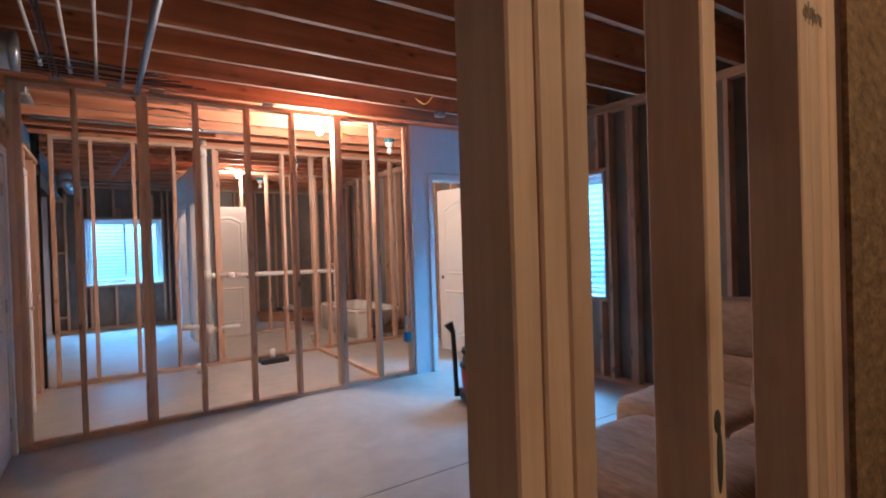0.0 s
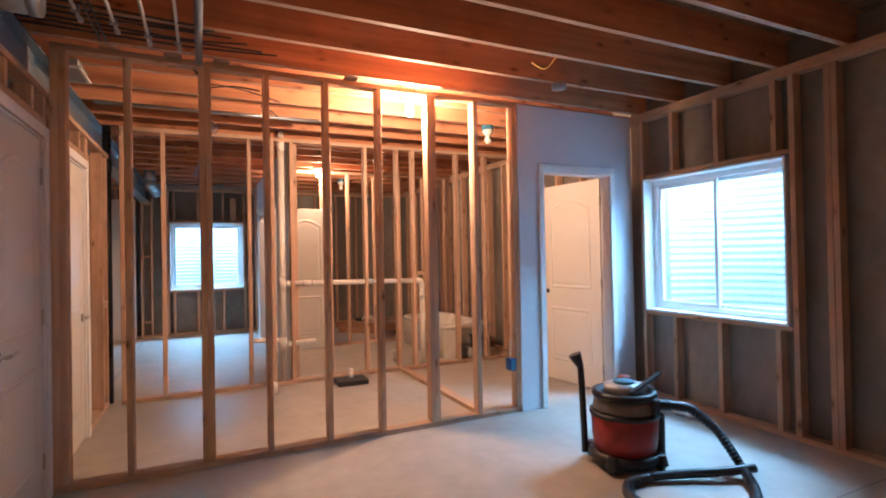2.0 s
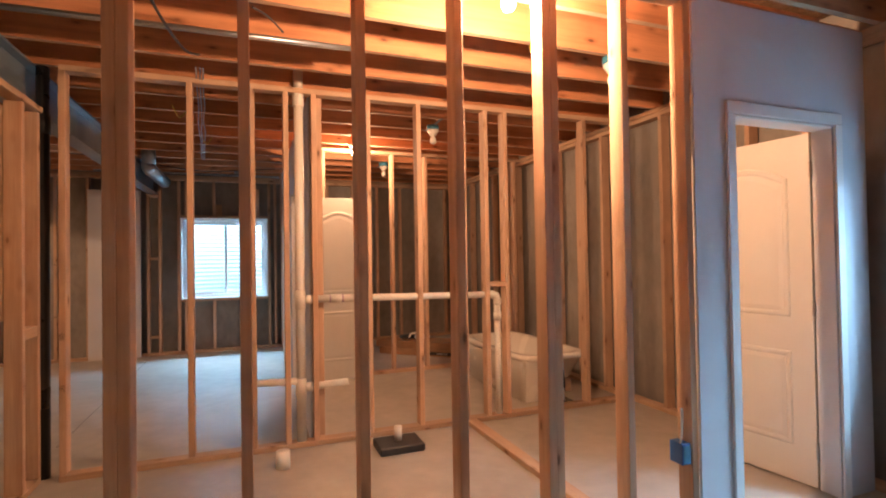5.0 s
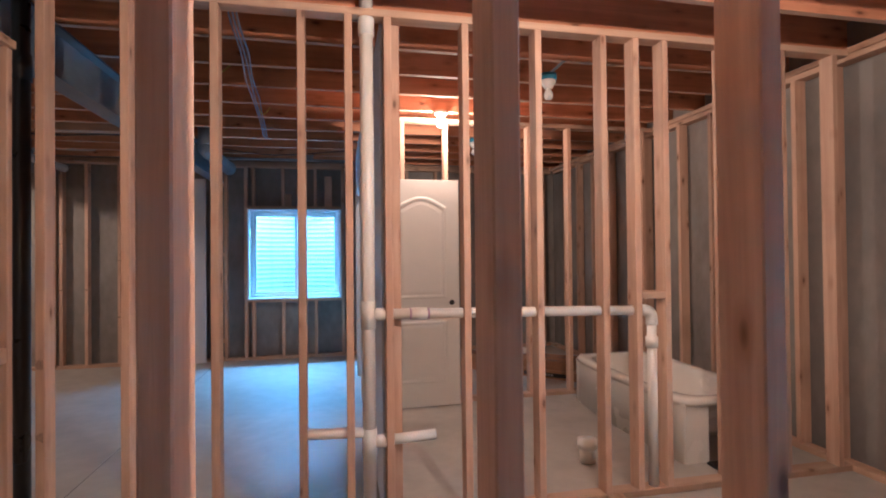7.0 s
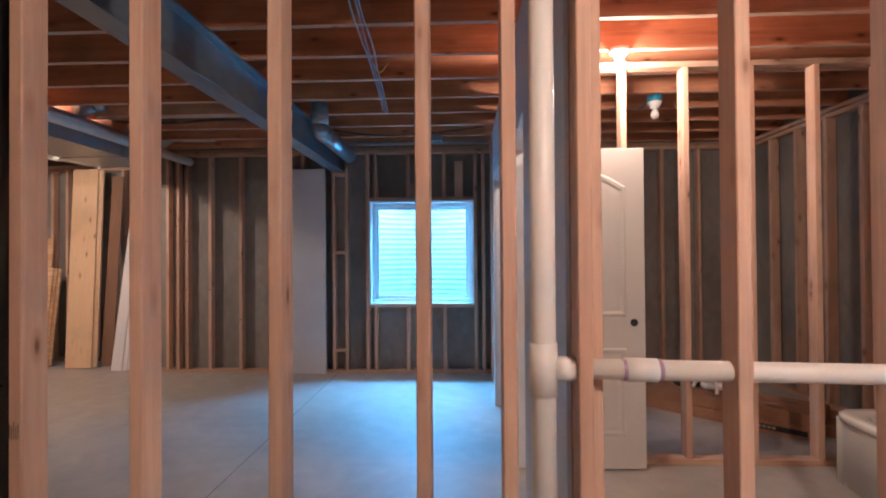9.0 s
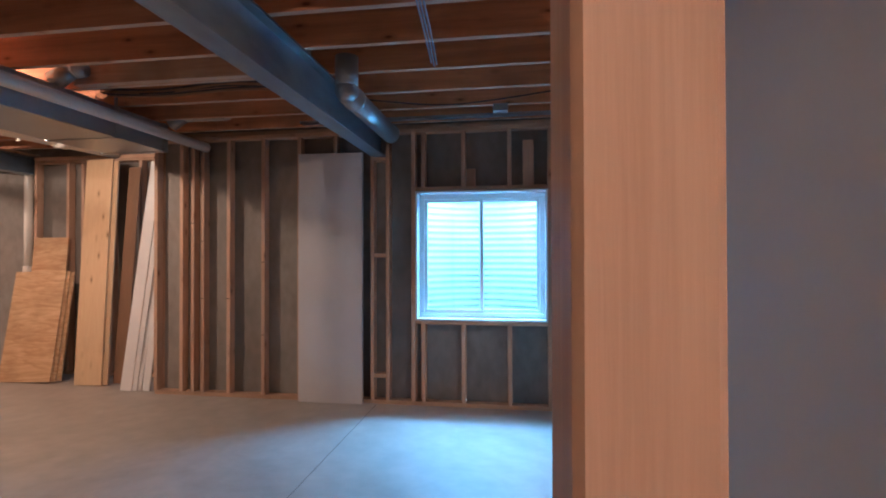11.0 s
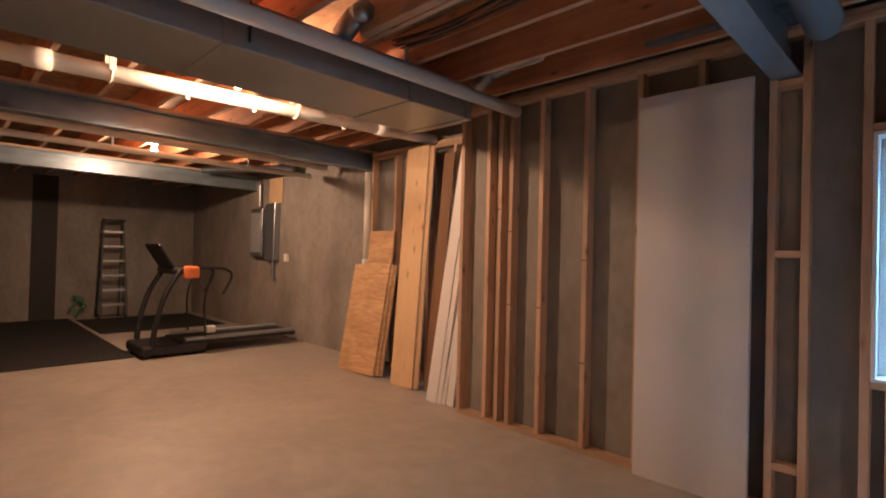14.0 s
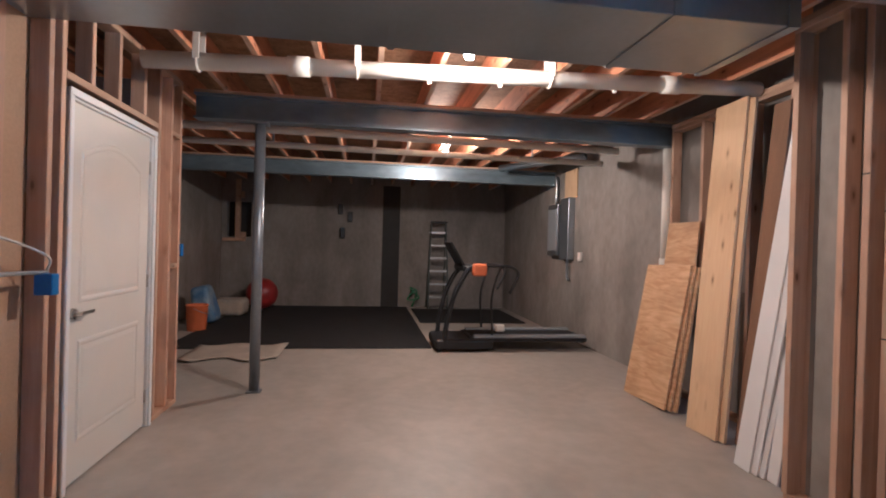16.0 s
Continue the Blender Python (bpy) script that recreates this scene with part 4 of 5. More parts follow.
for a, b in (((0.55, 4.50), (1.12, 4.72)), ((0.60, 4.62), (0.95, 4.50)), ((1.0, 4.95), (1.15, 5.15))):
    tagged(tube("ceiling_cable", [(a[0], a[1], JB - 0.06), ((a[0] + b[0]) / 2, (a[1] + b[1]) / 2 + 0.03, JB - 0.035), (b[0], b[1], JB - 0.075)], 0.005, WIREK), "loose dark cable end under the joists", "cable", "ceiling cables")
for a in (((2.62, 3.50), (2.70, 3.30)), ((2.5, 4.9), (2.6, 5.1)), ((0.38, 7.05), (0.46, 7.25)), ((0.50, 8.1), (0.60, 8.2))):
    tagged(tube("yellow_cable", [(a[0][0], a[0][1], JB + 0.02), ((a[0][0] + a[1][0]) / 2, (a[0][1] + a[1][1]) / 2, JB - 0.05), (a[1][0], a[1][1], JB + 0.03)], 0.005, WIREY), "short yellow cable hanging between joists", "cable", "yellow cables")
for x, e in ((0.01, 3.78), (0.16, 3.87), (0.305, 3.98), (0.455, 4.02)):
    pl = thing("water_line", "thin plastic water line clipped under the joists", "pipe", (x, 0, JB - 0.03), "water lines")
    part("run", cyl((0.02, -1.6, 0), (0, e, 0), 0.009, n=8), WIRE, pl, "", True)
    for y in (1.2, 2.5, e - 0.12):
        part("clip", box(-0.018, 0.018, y, y + 0.03, -0.012, 0.029), GREYP, pl)
    part("end_fitting", cyl((0, e - 0.02, 0), (0, e + 0.03, 0), 0.014, n=10), NICKEL, pl, "", True)
for k, x in enumerate((0.055, 0.075)):
    tagged(tube("ceiling_cable", [(x, -1.0, JB - 0.01), (x + 0.01, 1.5, JB - 0.02), (x, 3.0, JB - 0.012), (x + 0.01 * k, 4.05, JB - 0.03)], 0.007, WIREK), "dark cable running beside the water lines", "cable", "ceiling cables")
for k in range(6):
    y = 3.62 + 0.07 * k
    tagged(tube("ceiling_cable", [(-0.29, y, JB - 0.012), (0.1, y + rng.uniform(-0.02, 0.02), JB - 0.02), (0.5, y + rng.uniform(-0.03, 0.03), JB - 0.03), (0.55 + 0.09 * k, y + rng.uniform(-0.03, 0.03), JB - 0.015)], 0.006, WIREK), "dark cable bunched under the joists", "cable", "ceiling cables")
tagged(part("conduit", cyl((0.60, -1.0, JB - 0.025), (0.558, 4.22, JB - 0.025), 0.021, n=12), STEEL, None, "", True), "dark metal conduit under the joists", "pipe")
tagged(part("conduit", cyl((-0.2, 5.40, JB - 0.025), (1.6, 5.36, JB - 0.025), 0.016, n=12), GALV, None, "", True), "thin metal conduit across the joists", "pipe")
for x in (0.02, 0.36, 0.64, 1.50):
    tagged(lumber("nailer_block", x, x + 0.10, AY - 0.05, AY + 0.20, TA + W + 0.0005, TA + W + 0.0015 + 0.012, PLATE_Y, None), "short pale nailing block on the partition top", "timber", "nailing blocks")

for k in range(7):
    y, z = 9.50 + 0.032 * (k % 4) + 0.01 * rng.random(), JB + 0.05 + 0.028 * (k // 4)
    tagged(tube("ceiling_cable", [(-2.25, y, z), (-1.75, y + rng.uniform(-0.02, 0.02), z - 0.03), (-1.2, y + rng.uniform(-0.02, 0.02), z), (-0.75, y + rng.uniform(-0.02, 0.03), z - 0.02), (-0.42, y + 0.02, z)], 0.007, WIREK if k % 3 else CARTON), "brown cable bundled in a joist bay", "cable", "ceiling cables")
tagged(part("plastic_wrap", cushion(-1.98, -1.60, 10.19, 10.225, JB - 0.012, JB + 0.04, 0.012, 0.10, 61), CLOTH, None, "", True), "crumpled pale wrapping caught beside a joist", "plastic wrap")
tagged(lumber("sister_joist", -2.2, -0.43, 9.215, 9.277, JB, JB + 0.22, PLATE, None), "pale new joist doubled onto an older one", "timber")

# ---------------- first room ----------------
vac = thing("shop_vacuum", "red and black wet-dry vacuum on the concrete floor", "vacuum cleaner", (2.965, 3.075, 0))
part("tank", lathe([(0.165, 0.07), (0.185, 0.085), (0.198, 0.18), (0.203, 0.31), (0.200, 0.315)], 36), REDP, vac, "red plastic tank", True)
part("collar", lathe([(0.200, 0.310), (0.212, 0.315), (0.212, 0.335), (0.200, 0.340)], 36), BLACKP, vac, "", True)
part("housing", lathe([(0.190, 0.338), (0.192, 0.36), (0.185, 0.405), (0.170, 0.43)], 36), HOUSING, vac, "dusty beige motor housing", True)
part("lid", lathe([(0.168, 0.415), (0.190, 0.424), (0.198, 0.440), (0.190, 0.462), (0.168, 0.466), (0.150, 0.452)], 36), BLACKP, vac, "", True)
part("motor_cap", lathe([(0.118, 0.450), (0.122, 0.488), (0.108, 0.504), (0.066, 0.507)], 28), SILVER, vac, "silver-grey round motor cap", True)
part("cap_disc", lathe([(0.062, 0.506), (0.062, 0.518), (0.052, 0.522)], 24), TEAL, vac, "blue-grey disc on the cap", True)


def strap(pts, w, t):
    """A flat bent band through points in the x-z plane, w wide along y and t thick."""
    bm = bmesh.new()
    rows = []
    for k, (x, z) in enumerate(pts):
        x0, z0 = pts[max(k - 1, 0)]
        x1, z1 = pts[min(k + 1, len(pts) - 1)]
        d = Vector((x1 - x0, 0, z1 - z0)).normalized()
        nrm = Vector((-d.z, 0, d.x)) * t / 2
        rows.append([bm.verts.new(Vector((x, y, z)) + s * nrm) for y, s in ((-w / 2, 1), (w / 2, 1), (w / 2, -1), (-w / 2, -1))])
    for a, b in zip(rows, rows[1:]):
        for k in range(4):
            bm.faces.new((a[k], a[(k + 1) % 4], b[(k + 1) % 4], b[k]))
    bm.faces.new(rows[0][::-1])
    bm.faces.new(rows[-1])
    return bm


band = strap([(0.10, 0.492), (0.135, 0.494), (0.165, 0.480), (0.190, 0.445), (0.206, 0.40), (0.214, 0.35), (0.212, 0.325)], 0.075, 0.014)
bmesh.ops.transform(band, matrix=Matrix.Rotation(-0.42, 4, "Z"), verts=band.verts[:])
part("latch_strap", band, ALU, vac, "broad silver strap over the lid", True)
part("front_latch", box(-0.035, 0.035, -0.215, -0.185, 0.33, 0.44, bev=0.008, m=Matrix.Rotation(0.35, 4, "Z")), BLACKP, vac)
part("switch", box(0.03, 0.10, 0.03, 0.09, 0.500, 0.532, bev=0.008), REDP, vac, "red switch")
part("tool", box(-0.10, 0.20, -0.016, 0.016, -0.011, 0.011, bev=0.006, m=Matrix.Translation((0.02, -0.12, 0.505)) @ Matrix.Rotation(0.1, 4, "Z") @ Matrix.Rotation(-0.30, 4, "Y")), BLACKP, vac, "black crevice tool")
part("base", lathe([(0.215, 0.045), (0.222, 0.055), (0.215, 0.095), (0.19, 0.10)], 36), BLACKP, vac, "", True)
for a in (0.5, 2.1, 3.6, 5.2):
    cx, cy = 0.215 * math.cos(a), 0.215 * math.sin(a)
    foot = part("caster_arm", cyl((cx, cy, 0.04), (cx, cy, 0.10), 0.045, 0.03, 14), BLACKP, vac)
    part("caster", cyl((cx - 0.012, cy, 0.025), (cx + 0.012, cy, 0.025), 0.025, n=16), BLACKP, foot)
part("side_post", box(0.150, 0.200, -0.150, -0.095, 0.05, 0.32, bev=0.015), BLACKP, vac)
part("port", cyl((0.16, -0.08, 0.36), (0.25, -0.13, 0.36), 0.035), BLACKP, vac)
tube("wand", [(-0.20, 0.14, 0.06), (-0.205, 0.145, 0.35), (-0.215, 0.15, 0.61)], 0.021, BLACKP, vac, "black wand standing on the base")
part("nozzle", cyl((-0.215, 0.15, 0.60), (-0.245, 0.17, 0.68), 0.021, 0.042), BLACKP, vac)
hose = [(0.24, -0.125, 0.36), (0.36, -0.19, 0.34), (0.46, -0.30, 0.22), (0.44, -0.47, 0.06), (0.30, -0.64, 0.03), (0.08, -0.78, 0.03), (-0.20, -0.78, 0.03), (-0.36, -0.62, 0.03), (-0.36, -0.40, 0.03), (-0.24, -0.27, 0.03), (-0.08, -0.27, 0.03)]
tube("hose", hose, 0.026, BLACKP, vac, "black ribbed hose lying in a loop", n=14)
path = [Vector(p) for p in hose]
for a, b in zip(path, path[1:]):
    m = max(2, int((b - a).length / 0.022))
    bm = bmesh.new()
    for q in range(m):
        c = a.lerp(b, (q + 0.5) / m)
        d = (b - a).normalized() * 0.005
        add_cyl(bm, c - d, c + d, 0.0272, n=12)
    part("hose_rib", bm, BLACKP, vac, "", True)
tube("hose_wand", [(-0.08, -0.27, 0.032), (0.10, -0.34, 0.040), (0.30, -0.44, 0.050), (0.49, -0.515, 0.062)], 0.026, BLACKP, vac)


sofa = thing("reclining_sofa", "tan suede reclining sofa with its footrest raised", "sofa", (3.5, 0.9, 0))
part("base_frame", box(-0.45, 0.55, -0.72, 0.68, 0.03, 0.25, bev=0.03), SUEDE, sofa)
part("seat", cushion(-0.72, 0.22, 0.06, 0.74, 0.18, 0.44, 0.09, 0.04, 1), SUEDE, sofa, "", True)
part("seat", cushion(-0.80, 0.10, -0.66, 0.06, 0.18, 0.44, 0.09, 0.04, 2), SUEDE, sofa, "", True)
for k, (y0, y1, dx) in enumerate(((0.10, 0.80, 0.0), (-0.62, 0.16, -0.34))):
    lo = part("lower_back", cushion(0.0 + dx, 0.40 + dx, y0, y1, 0.38, 0.62, 0.09, 0.05, k + 4), SUEDE, sofa, "", True)
    hi = part("upper_back", cushion(0.02 + dx, 0.40 + dx, y0 + 0.01, y1 - 0.04, 0.58, 0.94, 0.10, 0.05, k + 8), SUEDE, sofa, "", True)
part("footrest", cushion(-1.66, -0.80, -0.30, 0.50, 0.26, 0.44, 0.08, 0.04, 13), SUEDE, sofa, "", True)
part("footrest_arm", box(-1.3, -0.5, -0.10, -0.05, 0.10, 0.24, bev=0.01), BLACKP, sofa, "dark steel footrest linkage")
part("arm", cushion(-0.50, 0.45, -0.98, -0.66, 0.10, 0.62, 0.10, 0.05, 17), SUEDE, sofa, "", True)
tagged(part("paper_scrap", cushion(4.03, 4.14, 3.44, 3.62, 0.0, 0.035, 0.012, 0.2, 71), PAPER, None, "", True), "crumpled pale paper on the floor by the wall", "paper scrap")

# ---------------- bath ----------------
tub = thing("bathtub", "off-white bathtub standing loose on the floor", "bathtub", (3.68, 7.25, 0))


def tub_shell():
    bm = bmesh.new()
    n = 48
    H = 0.42

    def ring(a, b, z, p, bow=0.0, ox=0.0):
        out = []
        for i in range(n):
            t = 2 * math.pi * i / n
            cx, sy = math.cos(t), math.sin(t)
            x = a * math.copysign(abs(cx) ** (2 / p), cx)
            y = b * math.copysign(abs(sy) ** (2 / p), sy)
            if x < 0:
                x -= bow * (1 - (y / b) ** 2)
            out.append(bm.verts.new((x + ox, y, z)))
        return out
    rs = [ring(0.37, 0.77, H - 0.05, 12, 0.05), ring(0.37, 0.77, H - 0.01, 12, 0.05), ring(0.36, 0.76, H, 10, 0.05), ring(0.31, 0.70, H, 6, 0.03), ring(0.295, 0.685, H - 0.015, 5, 0.03), ring(0.25, 0.62, 0.20, 4.5, 0.02), ring(0.20, 0.55, 0.13, 4, 0.0), ring(0.06, 0.2, 0.12, 3)]
    for a, b in zip(rs, rs[1:]):
        for i in range(n):
            bm.faces.new((a[i], a[(i + 1) % n], b[(i + 1) % n], b[i]))
    bm.faces.new(rs[-1])
    under = [rs[0], ring(0.33, 0.72, H - 0.05, 10, 0.04), ring(0.28, 0.66, 0.18, 5, 0.02), ring(0.22, 0.58, 0.10, 4)]
    for a, b in zip(under, under[1:]):
        for i in range(n):
            bm.faces.new((b[i], b[(i + 1) % n], a[(i + 1) % n], a[i]))
    bm.faces.new(under[-1][::-1])
    return bm


part("basin", tub_shell(), TUBW, tub, "", True)
bm = bmesh.new()
na = 20
lo, hi, lo2, hi2 = [], [], [], []
for i in range(na + 1):
    y = -0.74 + 1.48 * i / na
    x = -0.355 - 0.05 * (1 - (y / 0.77) ** 2)
    for lst, dx, z in ((lo, 0, 0.0), (hi, 0, 0.385), (lo2, 0.015, 0.0), (hi2, 0.015, 0.385)):
        lst.append(bm.verts.new((x + dx, y, z)))
for i in range(na):
    bm.faces.new((lo[i + 1], lo[i], hi[i], hi[i + 1]))
    bm.faces.new((lo2[i], lo2[i + 1], hi2[i + 1], hi2[i]))
    bm.faces.new((lo[i], lo[i + 1], lo2[i + 1], lo2[i]))
for i in (0, na):
    bm.faces.new((lo[i], lo2[i], hi2[i], hi[i]))
part("apron", bm, TUBW, tub, "off-white bowed front panel", True)
part("end_return", box(-0.355, -0.18, -0.752, -0.735, 0.0, 0.375, bev=0.004), TUBW, tub)
for x in (-0.15, 0.22):
    for y in (-0.5, 0.5):
        part("foot", box(x - 0.05, x + 0.05, y - 0.06, y + 0.06, 0, 0.13), PLATE, tub)
tube("tub_waste", [(0.05, -0.70, 0.27), (0.05, -0.735, 0.24), (0.05, -0.735, 0.06), (0.05, -0.62, 0.05)], 0.022, BLACKP, tub, "black waste fitting")
tr = thing("floor_drain_box", "dark foam box around a pipe in the floor", "drain box", (1.95, 5.90, 0))
part("tray", box(-0.16, 0.16, -0.12, 0.12, 0, 0.055, bev=0.008), BLACKP, tr)
part("stub", cyl((0.0, 0.02, 0.05), (0.0, 0.02, 0.15), 0.028), PVC, tr, "white pipe stub", True)
fl = thing("toilet_stub", "white plastic pipe stub rising from the floor", "pipe", (2.75, 6.70, 0))
part("riser", cyl((0, 0, 0), (0, 0, 0.12), 0.052), PVC, fl, "", True)
part("cap", cyl((0, 0, 0.09), (0, 0, 0.145), 0.064), PVC, fl, "", True)
tw = thing("tub_drain_pit", "black plastic drain pit with a pipe stub", "drain box", (3.60, 6.40, 0))
part("tray", box(-0.14, 0.14, -0.07, 0.08, 0, 0.02, bev=0.006), BLACKP, tw)
part("stub", cyl((0.04, 0.0, 0.02), (0.04, 0.0, 0.13), 0.03), PVC, tw, "white pipe stub", True)

# flooring cartons in the back room
for k, (u, v, z, a) in enumerate(((0.06, 0.0, 0.0, 0.0), (0.0, 0.012, 0.093, 0.6), (0.12, 0.215, 0.0, -0.5), (0.05, 0.222, 0.093, 0.4), (0.10, 0.435, 0.0, 1.0))):
    c = thing("flooring_carton", "long brown cardboard carton of flooring boards", "carton", (3.173 + 0.731 * u + 0.682 * v, 9.138 - 0.682 * u + 0.731 * v, z), "flooring cartons")
    part("body", box(-0.66, 0.66, -0.10, 0.10, 0, 0.092, bev=0.003), CARTON, c)
    if k in (0, 2):
        part("printed_band", box(0.05, 0.58, -0.1022, -0.1002, 0.022, 0.062), BLACKP, c, "dark printed band")
        for q in range(5):
            part("print_mark", box(0.23 + q * 0.032, 0.254 + q * 0.032, -0.1035, -0.1023, 0.032, 0.052), CARTONW, c, "pale unreadable print")
    else:
        for q in range(4):
            part("print_mark", box(-0.30 + q * 0.22, -0.18 + q * 0.22, -0.05, -0.02, 0.0921, 0.0930), BLACKP, c, "faint unreadable print")
    c.rotation_euler = (0, 0, radians(-43 + a))
for k, (x, y) in enumerate(((2.98, 9.38), (3.16, 9.28))):
    tagged(part("plastic_bundle", cushion(x, x + 0.20, y, y + 0.14, 0.186, 0.235, 0.02, 0.1, 31 + k), PAPER if k else BLACKP, None, "", True), ("crumpled pale plastic wrap" if k else "dark folded plastic strap") + " on the cartons", "plastic wrap")
tagged(tube("bent_pipe", [(3.20, 9.18, 0.186), (3.20, 9.18, 0.25), (3.17, 9.20, 0.285), (3.08, 9.26, 0.28), (3.05, 9.28, 0.22)], 0.014, PVC), "bent white pipe standing on the cartons", "pipe")

# ---------------- boards along the far wall ----------------
wp = tagged(part("white_panel", box(-1.135, -0.50, FY - 0.045, FY - 0.012, 0.0, 2.365, bev=0.003), BOARDWHITE), "tall white sheet panel leaning flat on the studs", "panel")


def lean(name, label, category, x, y, w, length, t, ytop, material, side=0.0, group=""):
    """A board stood on the floor at (x, y) with its top edge against y = ytop."""
    ob = part(name, box(-w / 2, w / 2, -t, 0, 0, length, bev=0.002), material)
    ob.matrix_world = pose(x, y, t * (ytop - y) / length + 0.001, -math.degrees(math.asin((ytop - y) / length)), side, 0)
    return tagged(ob, label, category, group)


for k in range(3):
    lean("plywood_sheet", "short plywood sheet leaning on the studs", "plywood", -4.43 + 0.03 * k, 10.86 + 0.035 * k, 0.66, 1.235 - 0.01 * k, 0.02, 11.10 + 0.022 * k, PLY, -2, "leaning plywood")
lean("board_offcut", "small board standing behind the plywood", "board", -4.52, 11.12, 0.46, 1.615, 0.018, 11.27, PLY)
for k in range(2):
    lean("pine_board", "tall pine shelf board leaning on the studs", "board", -3.63 + 0.05 * k, 10.855 + 0.03 * k, 0.33, 2.49 - 0.02 * k, 0.022, 11.10 + 0.025 * k, PLY_V, -2.0, "leaning boards")
# shade of the studs between pine and trim, set as a dark brown strip
lean("dark_board", "narrow dark brown strip standing for stud shade between the boards", "board", -3.36, 10.98, 0.15, 2.42, 0.018, 11.25, STUDSHADE, -1)
for k, (x, w, ln, sd) in enumerate(((-3.06, 0.13, 2.44, 3.0), (-2.99, 0.09, 2.40, 3.4), (-2.94, 0.07, 2.05, 3.0), (-2.86, 0.08, 1.22, 3.8))):
    lean("trim_board", "white primed trim board leaning on the studs", "trim board", x, 10.72 + 0.012 * k, w, ln, 0.014, 11.0 + 0.012 * k if ln > 2 else 10.86, TRIM, sd, "leaning trim boards")

# ---------------- back of the basement ----------------
mats = [(-11.1, -6.74, 5.95, 9.24), (-10.8, -8.9, 9.32, 11.2)]
for a in mats:
    tagged(part("rubber_mat", box(a[0], a[1], a[2], a[3], 0.0, 0.014, bev=0.004), RUBBER), "black rubber exercise mat on the floor", "mat", "exercise mats")
sheet = bmesh.new()
g = [[sheet.verts.new((-6.95 + 0.85 * i / 10 + 0.10 * math.sin(j * 0.9), 6.35 + 1.05 * j / 12, 0.020 + 0.014 * abs(noise.noise((i * 0.6, j * 0.6, 0))))) for j in range(13)] for i in range(11)]
for i in range(10):
    for j in range(12):
        sheet.faces.new((g[i][j], g[i + 1][j], g[i + 1][j + 1], g[i][j + 1]))
ob = part("dust_sheet", sheet, CLOTH, None, "", True)
ob.modifiers.new("thick", "SOLIDIFY").thickness = 0.005
tagged(ob, "crumpled beige cloth lying on the floor", "cloth")

tm = thing("treadmill", "dark treadmill with curved uprights and side rails", "treadmill", (-6.85, 9.25, 0))
part("hood", box(-0.36, 0.36, 0.0, 0.76, 0.03, 0.16, bev=0.04, seg=3), BLACKP, tm)
part("deck", box(-0.33, 0.33, 0.45, 2.02, 0.13, 0.18, bev=0.01), BLACKP, tm)
part("belt", box(-0.24, 0.24, 0.50, 1.99, 0.181, 0.188), RUBBER, tm)
for x in (-0.29, 0.29):
    part("foot_rail", box(x - 0.05, x + 0.05, 0.50, 2.0, 0.175, 0.215, bev=0.010), GREYP, tm, "grey foot rail")
    tube("upright", [(x * 1.15, 0.12, 0.05), (x * 1.15, 0.14, 0.35), (x * 1.15, 0.24, 0.75), (x * 1.1, 0.42, 1.08)], 0.032, BLACKP, tm, n=12)
    tube("hand_rail", [(x * 1.1, 0.42, 1.08), (x * 1.1, 0.75, 1.10), (x * 1.1, 0.95, 1.09), (x * 1.1, 1.06, 1.0), (x * 1.1, 0.95, 0.75)], 0.018, BLACKP, tm, n=10)
    tube("rail_strut", [(x * 1.1, 0.82, 1.07), (x * 1.1, 0.72, 0.70), (x * 1.1, 0.74, 0.20)], 0.014, BLACKP, tm, n=8)
    part("wheel", cyl((x - 0.03, 0.06, 0.035), (x + 0.03, 0.06, 0.035), 0.035, n=14), RUBBER, tm)
con = part("console", box(-0.33, 0.33, 0.33, 0.58, 1.02, 1.10, bev=0.02), BLACKP, tm)
part("display", box(-0.30, 0.30, -0.015, 0.015, 0, 0.36, bev=0.02, m=Matrix.Translation((0, 0.36, 1.09)) @ Matrix.Rotation(0.55, 4, "X")), BLACKP, tm, "tilted black display")
part("screen", box(-0.24, 0.24, 0.016, 0.019, 0.07, 0.31, m=Matrix.Translation((0, 0.36, 1.09)) @ Matrix.Rotation(0.55, 4, "X")), SILVER, tm, "grey display face")
part("rear_roller", cyl((-0.30, 1.98, 0.15), (0.30, 1.98, 0.15), 0.04), BLACKP, tm)
part("towel", cushion(0.27, 0.37, 0.46, 0.64, 0.97, 1.12, 0.03, 0.06, 41), ORANGE, tm, "orange towel over the rail", True)
part("power_box", box(-0.04, 0.04, 0.86, 0.98, 0.21, 0.30, bev=0.01), PAPER, tm, "pale box on the deck")

lad = thing("step_ladder", "step ladder with aluminium treads standing by the wall", "ladder", (-10.85, 9.88, 0))
for y in (-0.21, 0.17):
    tube("rail", [(0.22, y * 1.1, 0.0), (0.10, y, 0.9), (-0.02, y * 0.8, 1.84)], 0.022, FIBRE, lad, n=8)
    tube("rear_rail", [(-0.32, y, 0.0), (-0.05, y * 0.8, 1.80)], 0.016, FIBRE, lad, n=8)
for k in range(6):
    z = 0.27 + 0.27 * k
    part("tread", box(0.19 - 0.13 * z - 0.04, 0.19 - 0.13 * z + 0.045, -0.205, 0.165, z - 0.02, z + 0.02, bev=0.004), ALU, lad, "bright aluminium tread")
part("top_cap", box(-0.12, 0.10, -0.19, 0.16, 1.82, 1.86, bev=0.01), BLACKP, lad)

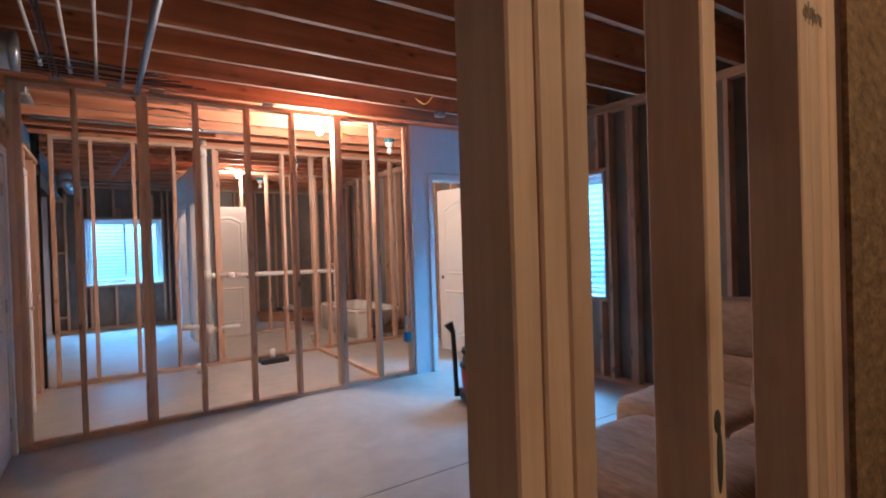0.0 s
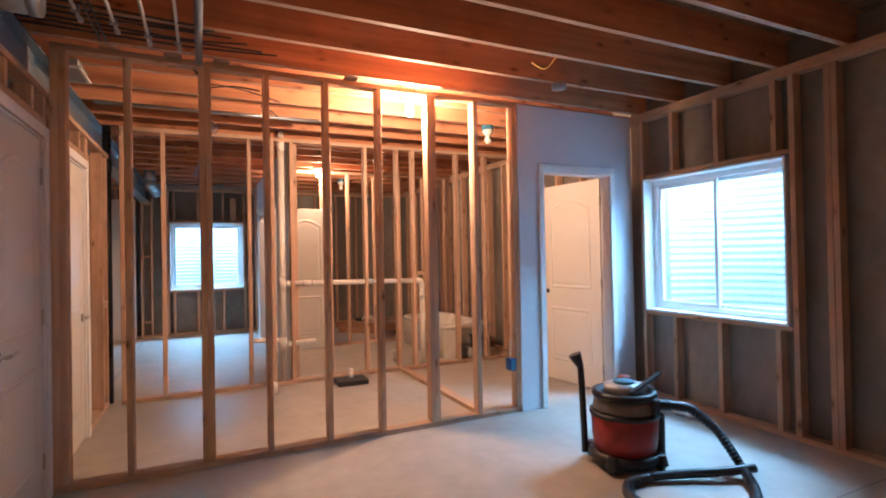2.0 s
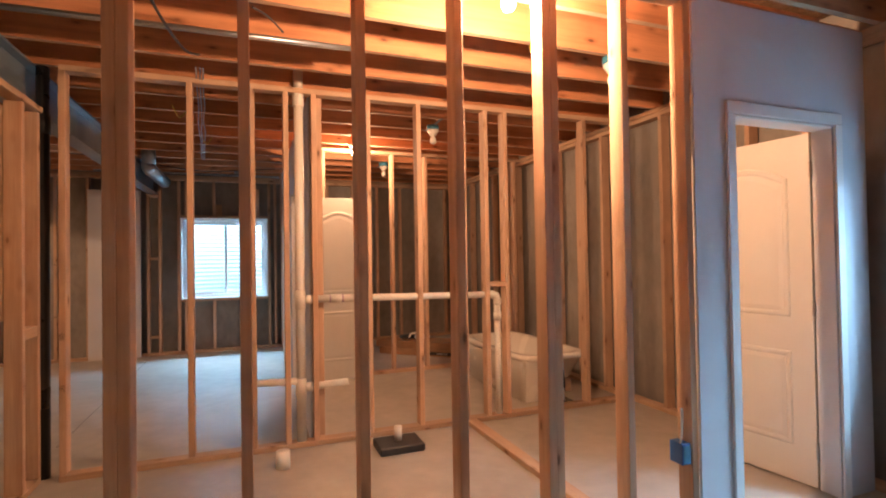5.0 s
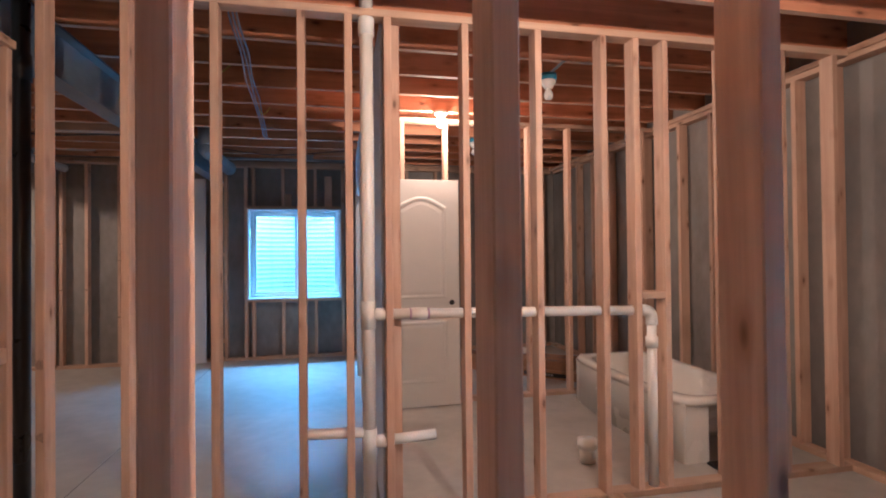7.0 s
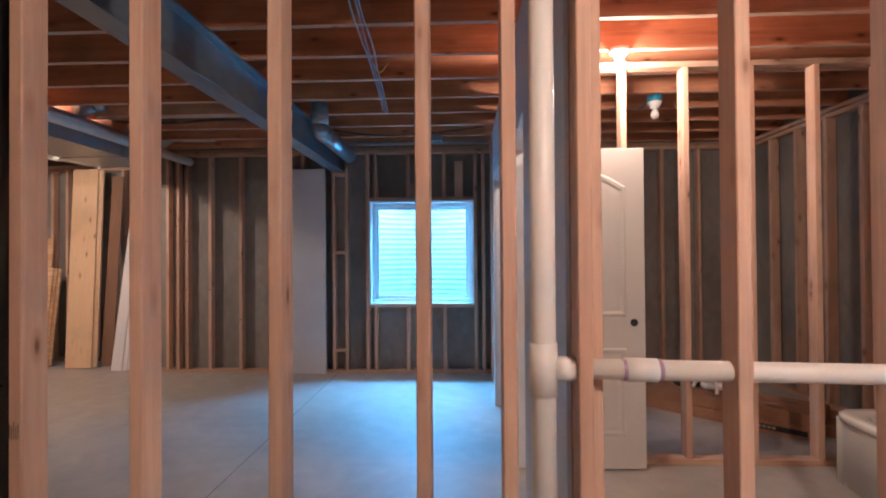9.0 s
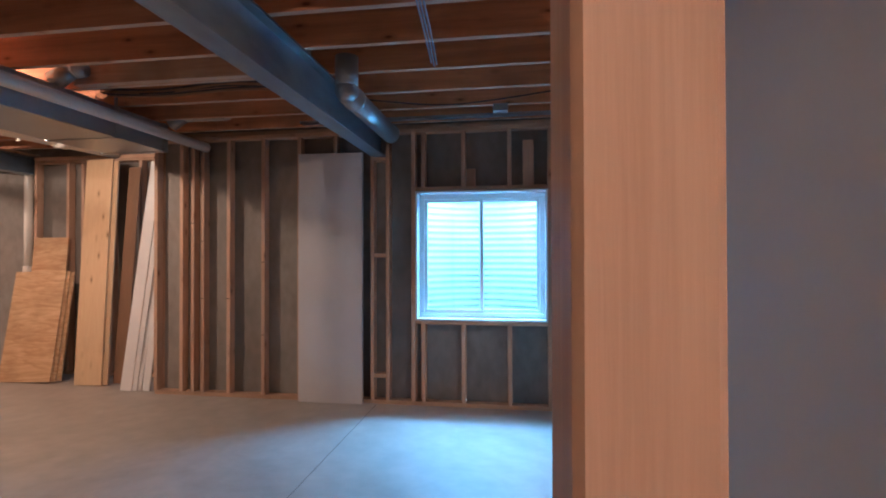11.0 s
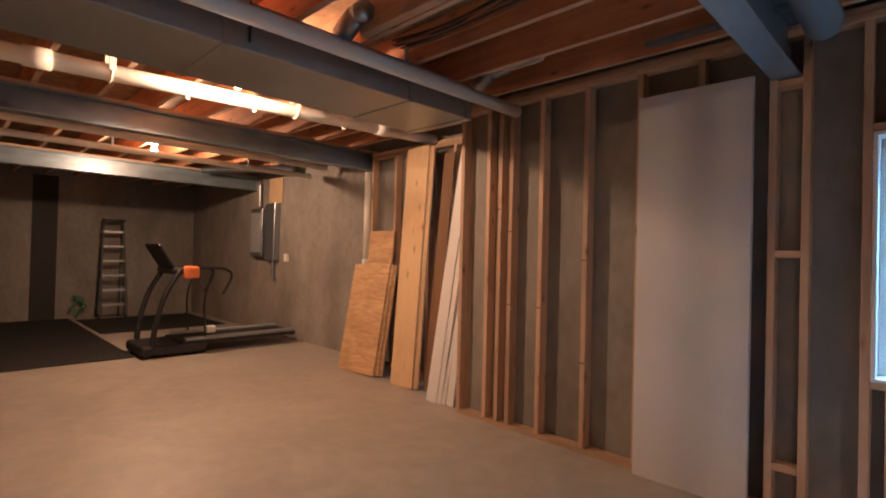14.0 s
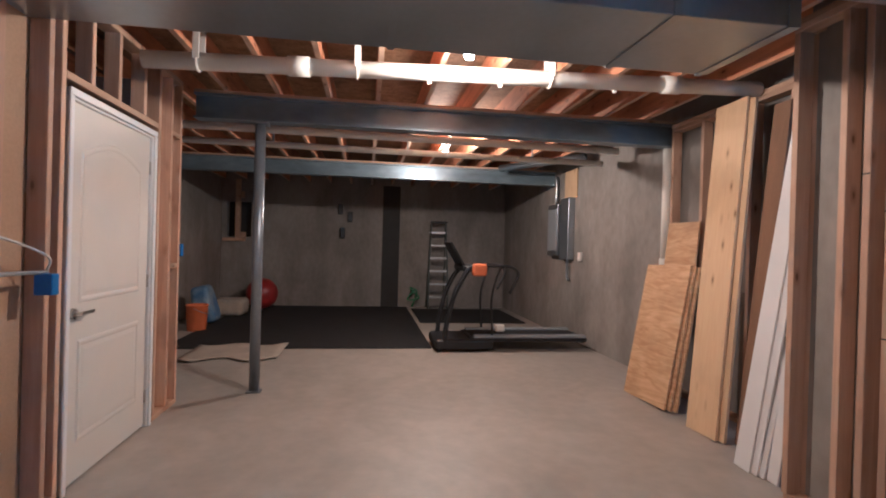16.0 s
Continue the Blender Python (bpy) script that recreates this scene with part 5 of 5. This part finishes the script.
ep = thing("electric_panel", "grey steel breaker panel with conduits on concrete", "electric panel", (-7.75, 11.395, 1.19))
part("cabinet", box(-0.40, 0.02, -0.11, 0, 0.05, 0.85, bev=0.006), GALV, ep)
part("panel_door", box(-0.36, -0.02, -0.122, -0.111, 0.12, 0.78, bev=0.004), GREYP, ep)
part("meter_box", box(0.10, 0.42, -0.10, 0, 0.0, 0.92, bev=0.006), GALV, ep)
part("backboard", box(0.06, 0.50, -0.018, -0.001, 0.92, 1.34), PLY_V, ep, "pine backing board")
tube("conduit", [(-0.2, -0.05, 0.85), (-0.2, -0.05, 1.3)], 0.025, GALV, ep)
tube("conduit", [(0.3, -0.05, 0.0), (0.3, -0.05, -0.25), (0.36, -0.05, -0.30)], 0.018, GALV, ep)
tagged(part("wall_outlet", box(-7.10, -7.02, 11.35, 11.398, 1.18, 1.30, bev=0.006), PAPER), "pale outlet box on the concrete wall", "outlet box")
tagged(part("flue_pipe", cyl((-7.9, 10.4, 2.572), (-6.6, 11.2, 2.572), 0.05), GALV, None, "", True), "short galvanised pipe under the joists", "duct")
tagged(part("damp_strip", box(-11.199, -11.19, 8.69, 9.06, 0.0, 2.6), TAR), "dark vertical coating strip on the concrete wall", "wall strip", kind="structure")
for y, z in ((7.75, 1.95), (7.95, 1.80), (7.80, 1.45)):
    tagged(part("wall_hook", box(-11.198, -11.12, y, y + 0.10, z, z + 0.22, bev=0.01), BLACKP), "dark bracket on the concrete wall", "bracket", "wall brackets")
wb = thing("window_buck", "rough pine buck around a dark opening", "window frame", (-11.195, 5.72, 1.80))
for n, a in (("sill", (0.0, 0.11, -0.27, 0.16, -0.47, -0.41)), ("post", (0.0, 0.09, -0.035, 0.055, -0.41, 0.80)), ("brace", (0.0, 0.05, 0.06, 0.17, -0.40, -0.28)), ("block", (0.0, 0.05, 0.06, 0.13, 0.42, 0.56))):
    part(n, box(*a, bev=0.003), PLATE, wb)


def slump(bm, pivot, angle):
    """Tips a soft body over about a point on the floor, and widens its foot."""
    p = Vector(pivot)
    for v in bm.verts:
        d = v.co - p
        k = 1.18 - 0.5 * max(0.0, d.z)
        v.co = p + Matrix.Rotation(angle, 3, "X") @ Vector((d.x * k, d.y * k, d.z))
        v.co.z = max(0.016, v.co.z)
    return bm


bucket = thing("bucket", "orange plastic bucket on the floor", "bucket", (-8.10, 5.93, 0))
part("pail", lathe([(0.125, 0.0), (0.13, 0.01), (0.15, 0.36), (0.158, 0.365), (0.158, 0.38), (0.145, 0.38), (0.12, 0.02)], 28), ORANGE, bucket, "", True)
tube("bail", [(-0.155, 0, 0.34), (-0.12, 0.10, 0.28), (0, 0.16, 0.25), (0.12, 0.10, 0.28), (0.155, 0, 0.34)], 0.004, GALV, bucket)
tagged(part("supply_bag", slump(cushion(-8.90, -8.50, 5.78, 6.06, 0.03, 0.60, 0.07, 0.05, 51), (-8.7, 5.9, 0.03), 0.22), BAGBLUE, None, "", True), "blue and white printed bag slumped on the floor", "bag")
tagged(part("supply_bag", cushion(-10.0, -9.45, 5.75, 6.25, 0.014, 0.30, 0.08, 0.05, 53), CLOTH, None, "", True), "beige sack on the floor", "bag")
ball = bmesh.new()
add_ball(ball, (-10.55, 6.36, 0.315), 0.30, n=32)
tagged(part("exercise_ball", ball, REDP, None, "", True), "shiny red exercise ball on the mat", "exercise ball")
tagged(tube("garden_cord", [(-11.05, 9.35, 0.016), (-11.0, 9.45, 0.35), (-11.02, 9.30, 0.42), (-11.0, 9.5, 0.22), (-11.0, 9.25, 0.18), (-11.02, 9.4, 0.38)], 0.016, GREEN), "green cord coiled against the wall", "cord")


def stamp(x, y, z, width=0.03, height=0.03):
    """A faded grade stamp: a few plain bars across a stud's face."""
    ob = thing("grade_stamp", "faded dark grade stamp on a stud", "stamp", (x, y, z), "grade stamps")
    r = random.Random(int(x * 1000) + int(z * 100))
    count = max(5, int(width / 0.007))
    for k in range(count):
        h, u = r.uniform(0.4, 1.0) * height, -width / 2 + width * k / count
        part("bar", box(u, u + 0.0028, -0.0008, 0.0, -h, h * r.uniform(0.2, 1.0)), FADEDINK, ob)


stamp(-0.123, BY - 0.0005, 0.90)
stamp(-0.123, BY - 0.0005, 0.58)
stamp(1.378, 0.0735, 1.745, 0.08, 0.022)
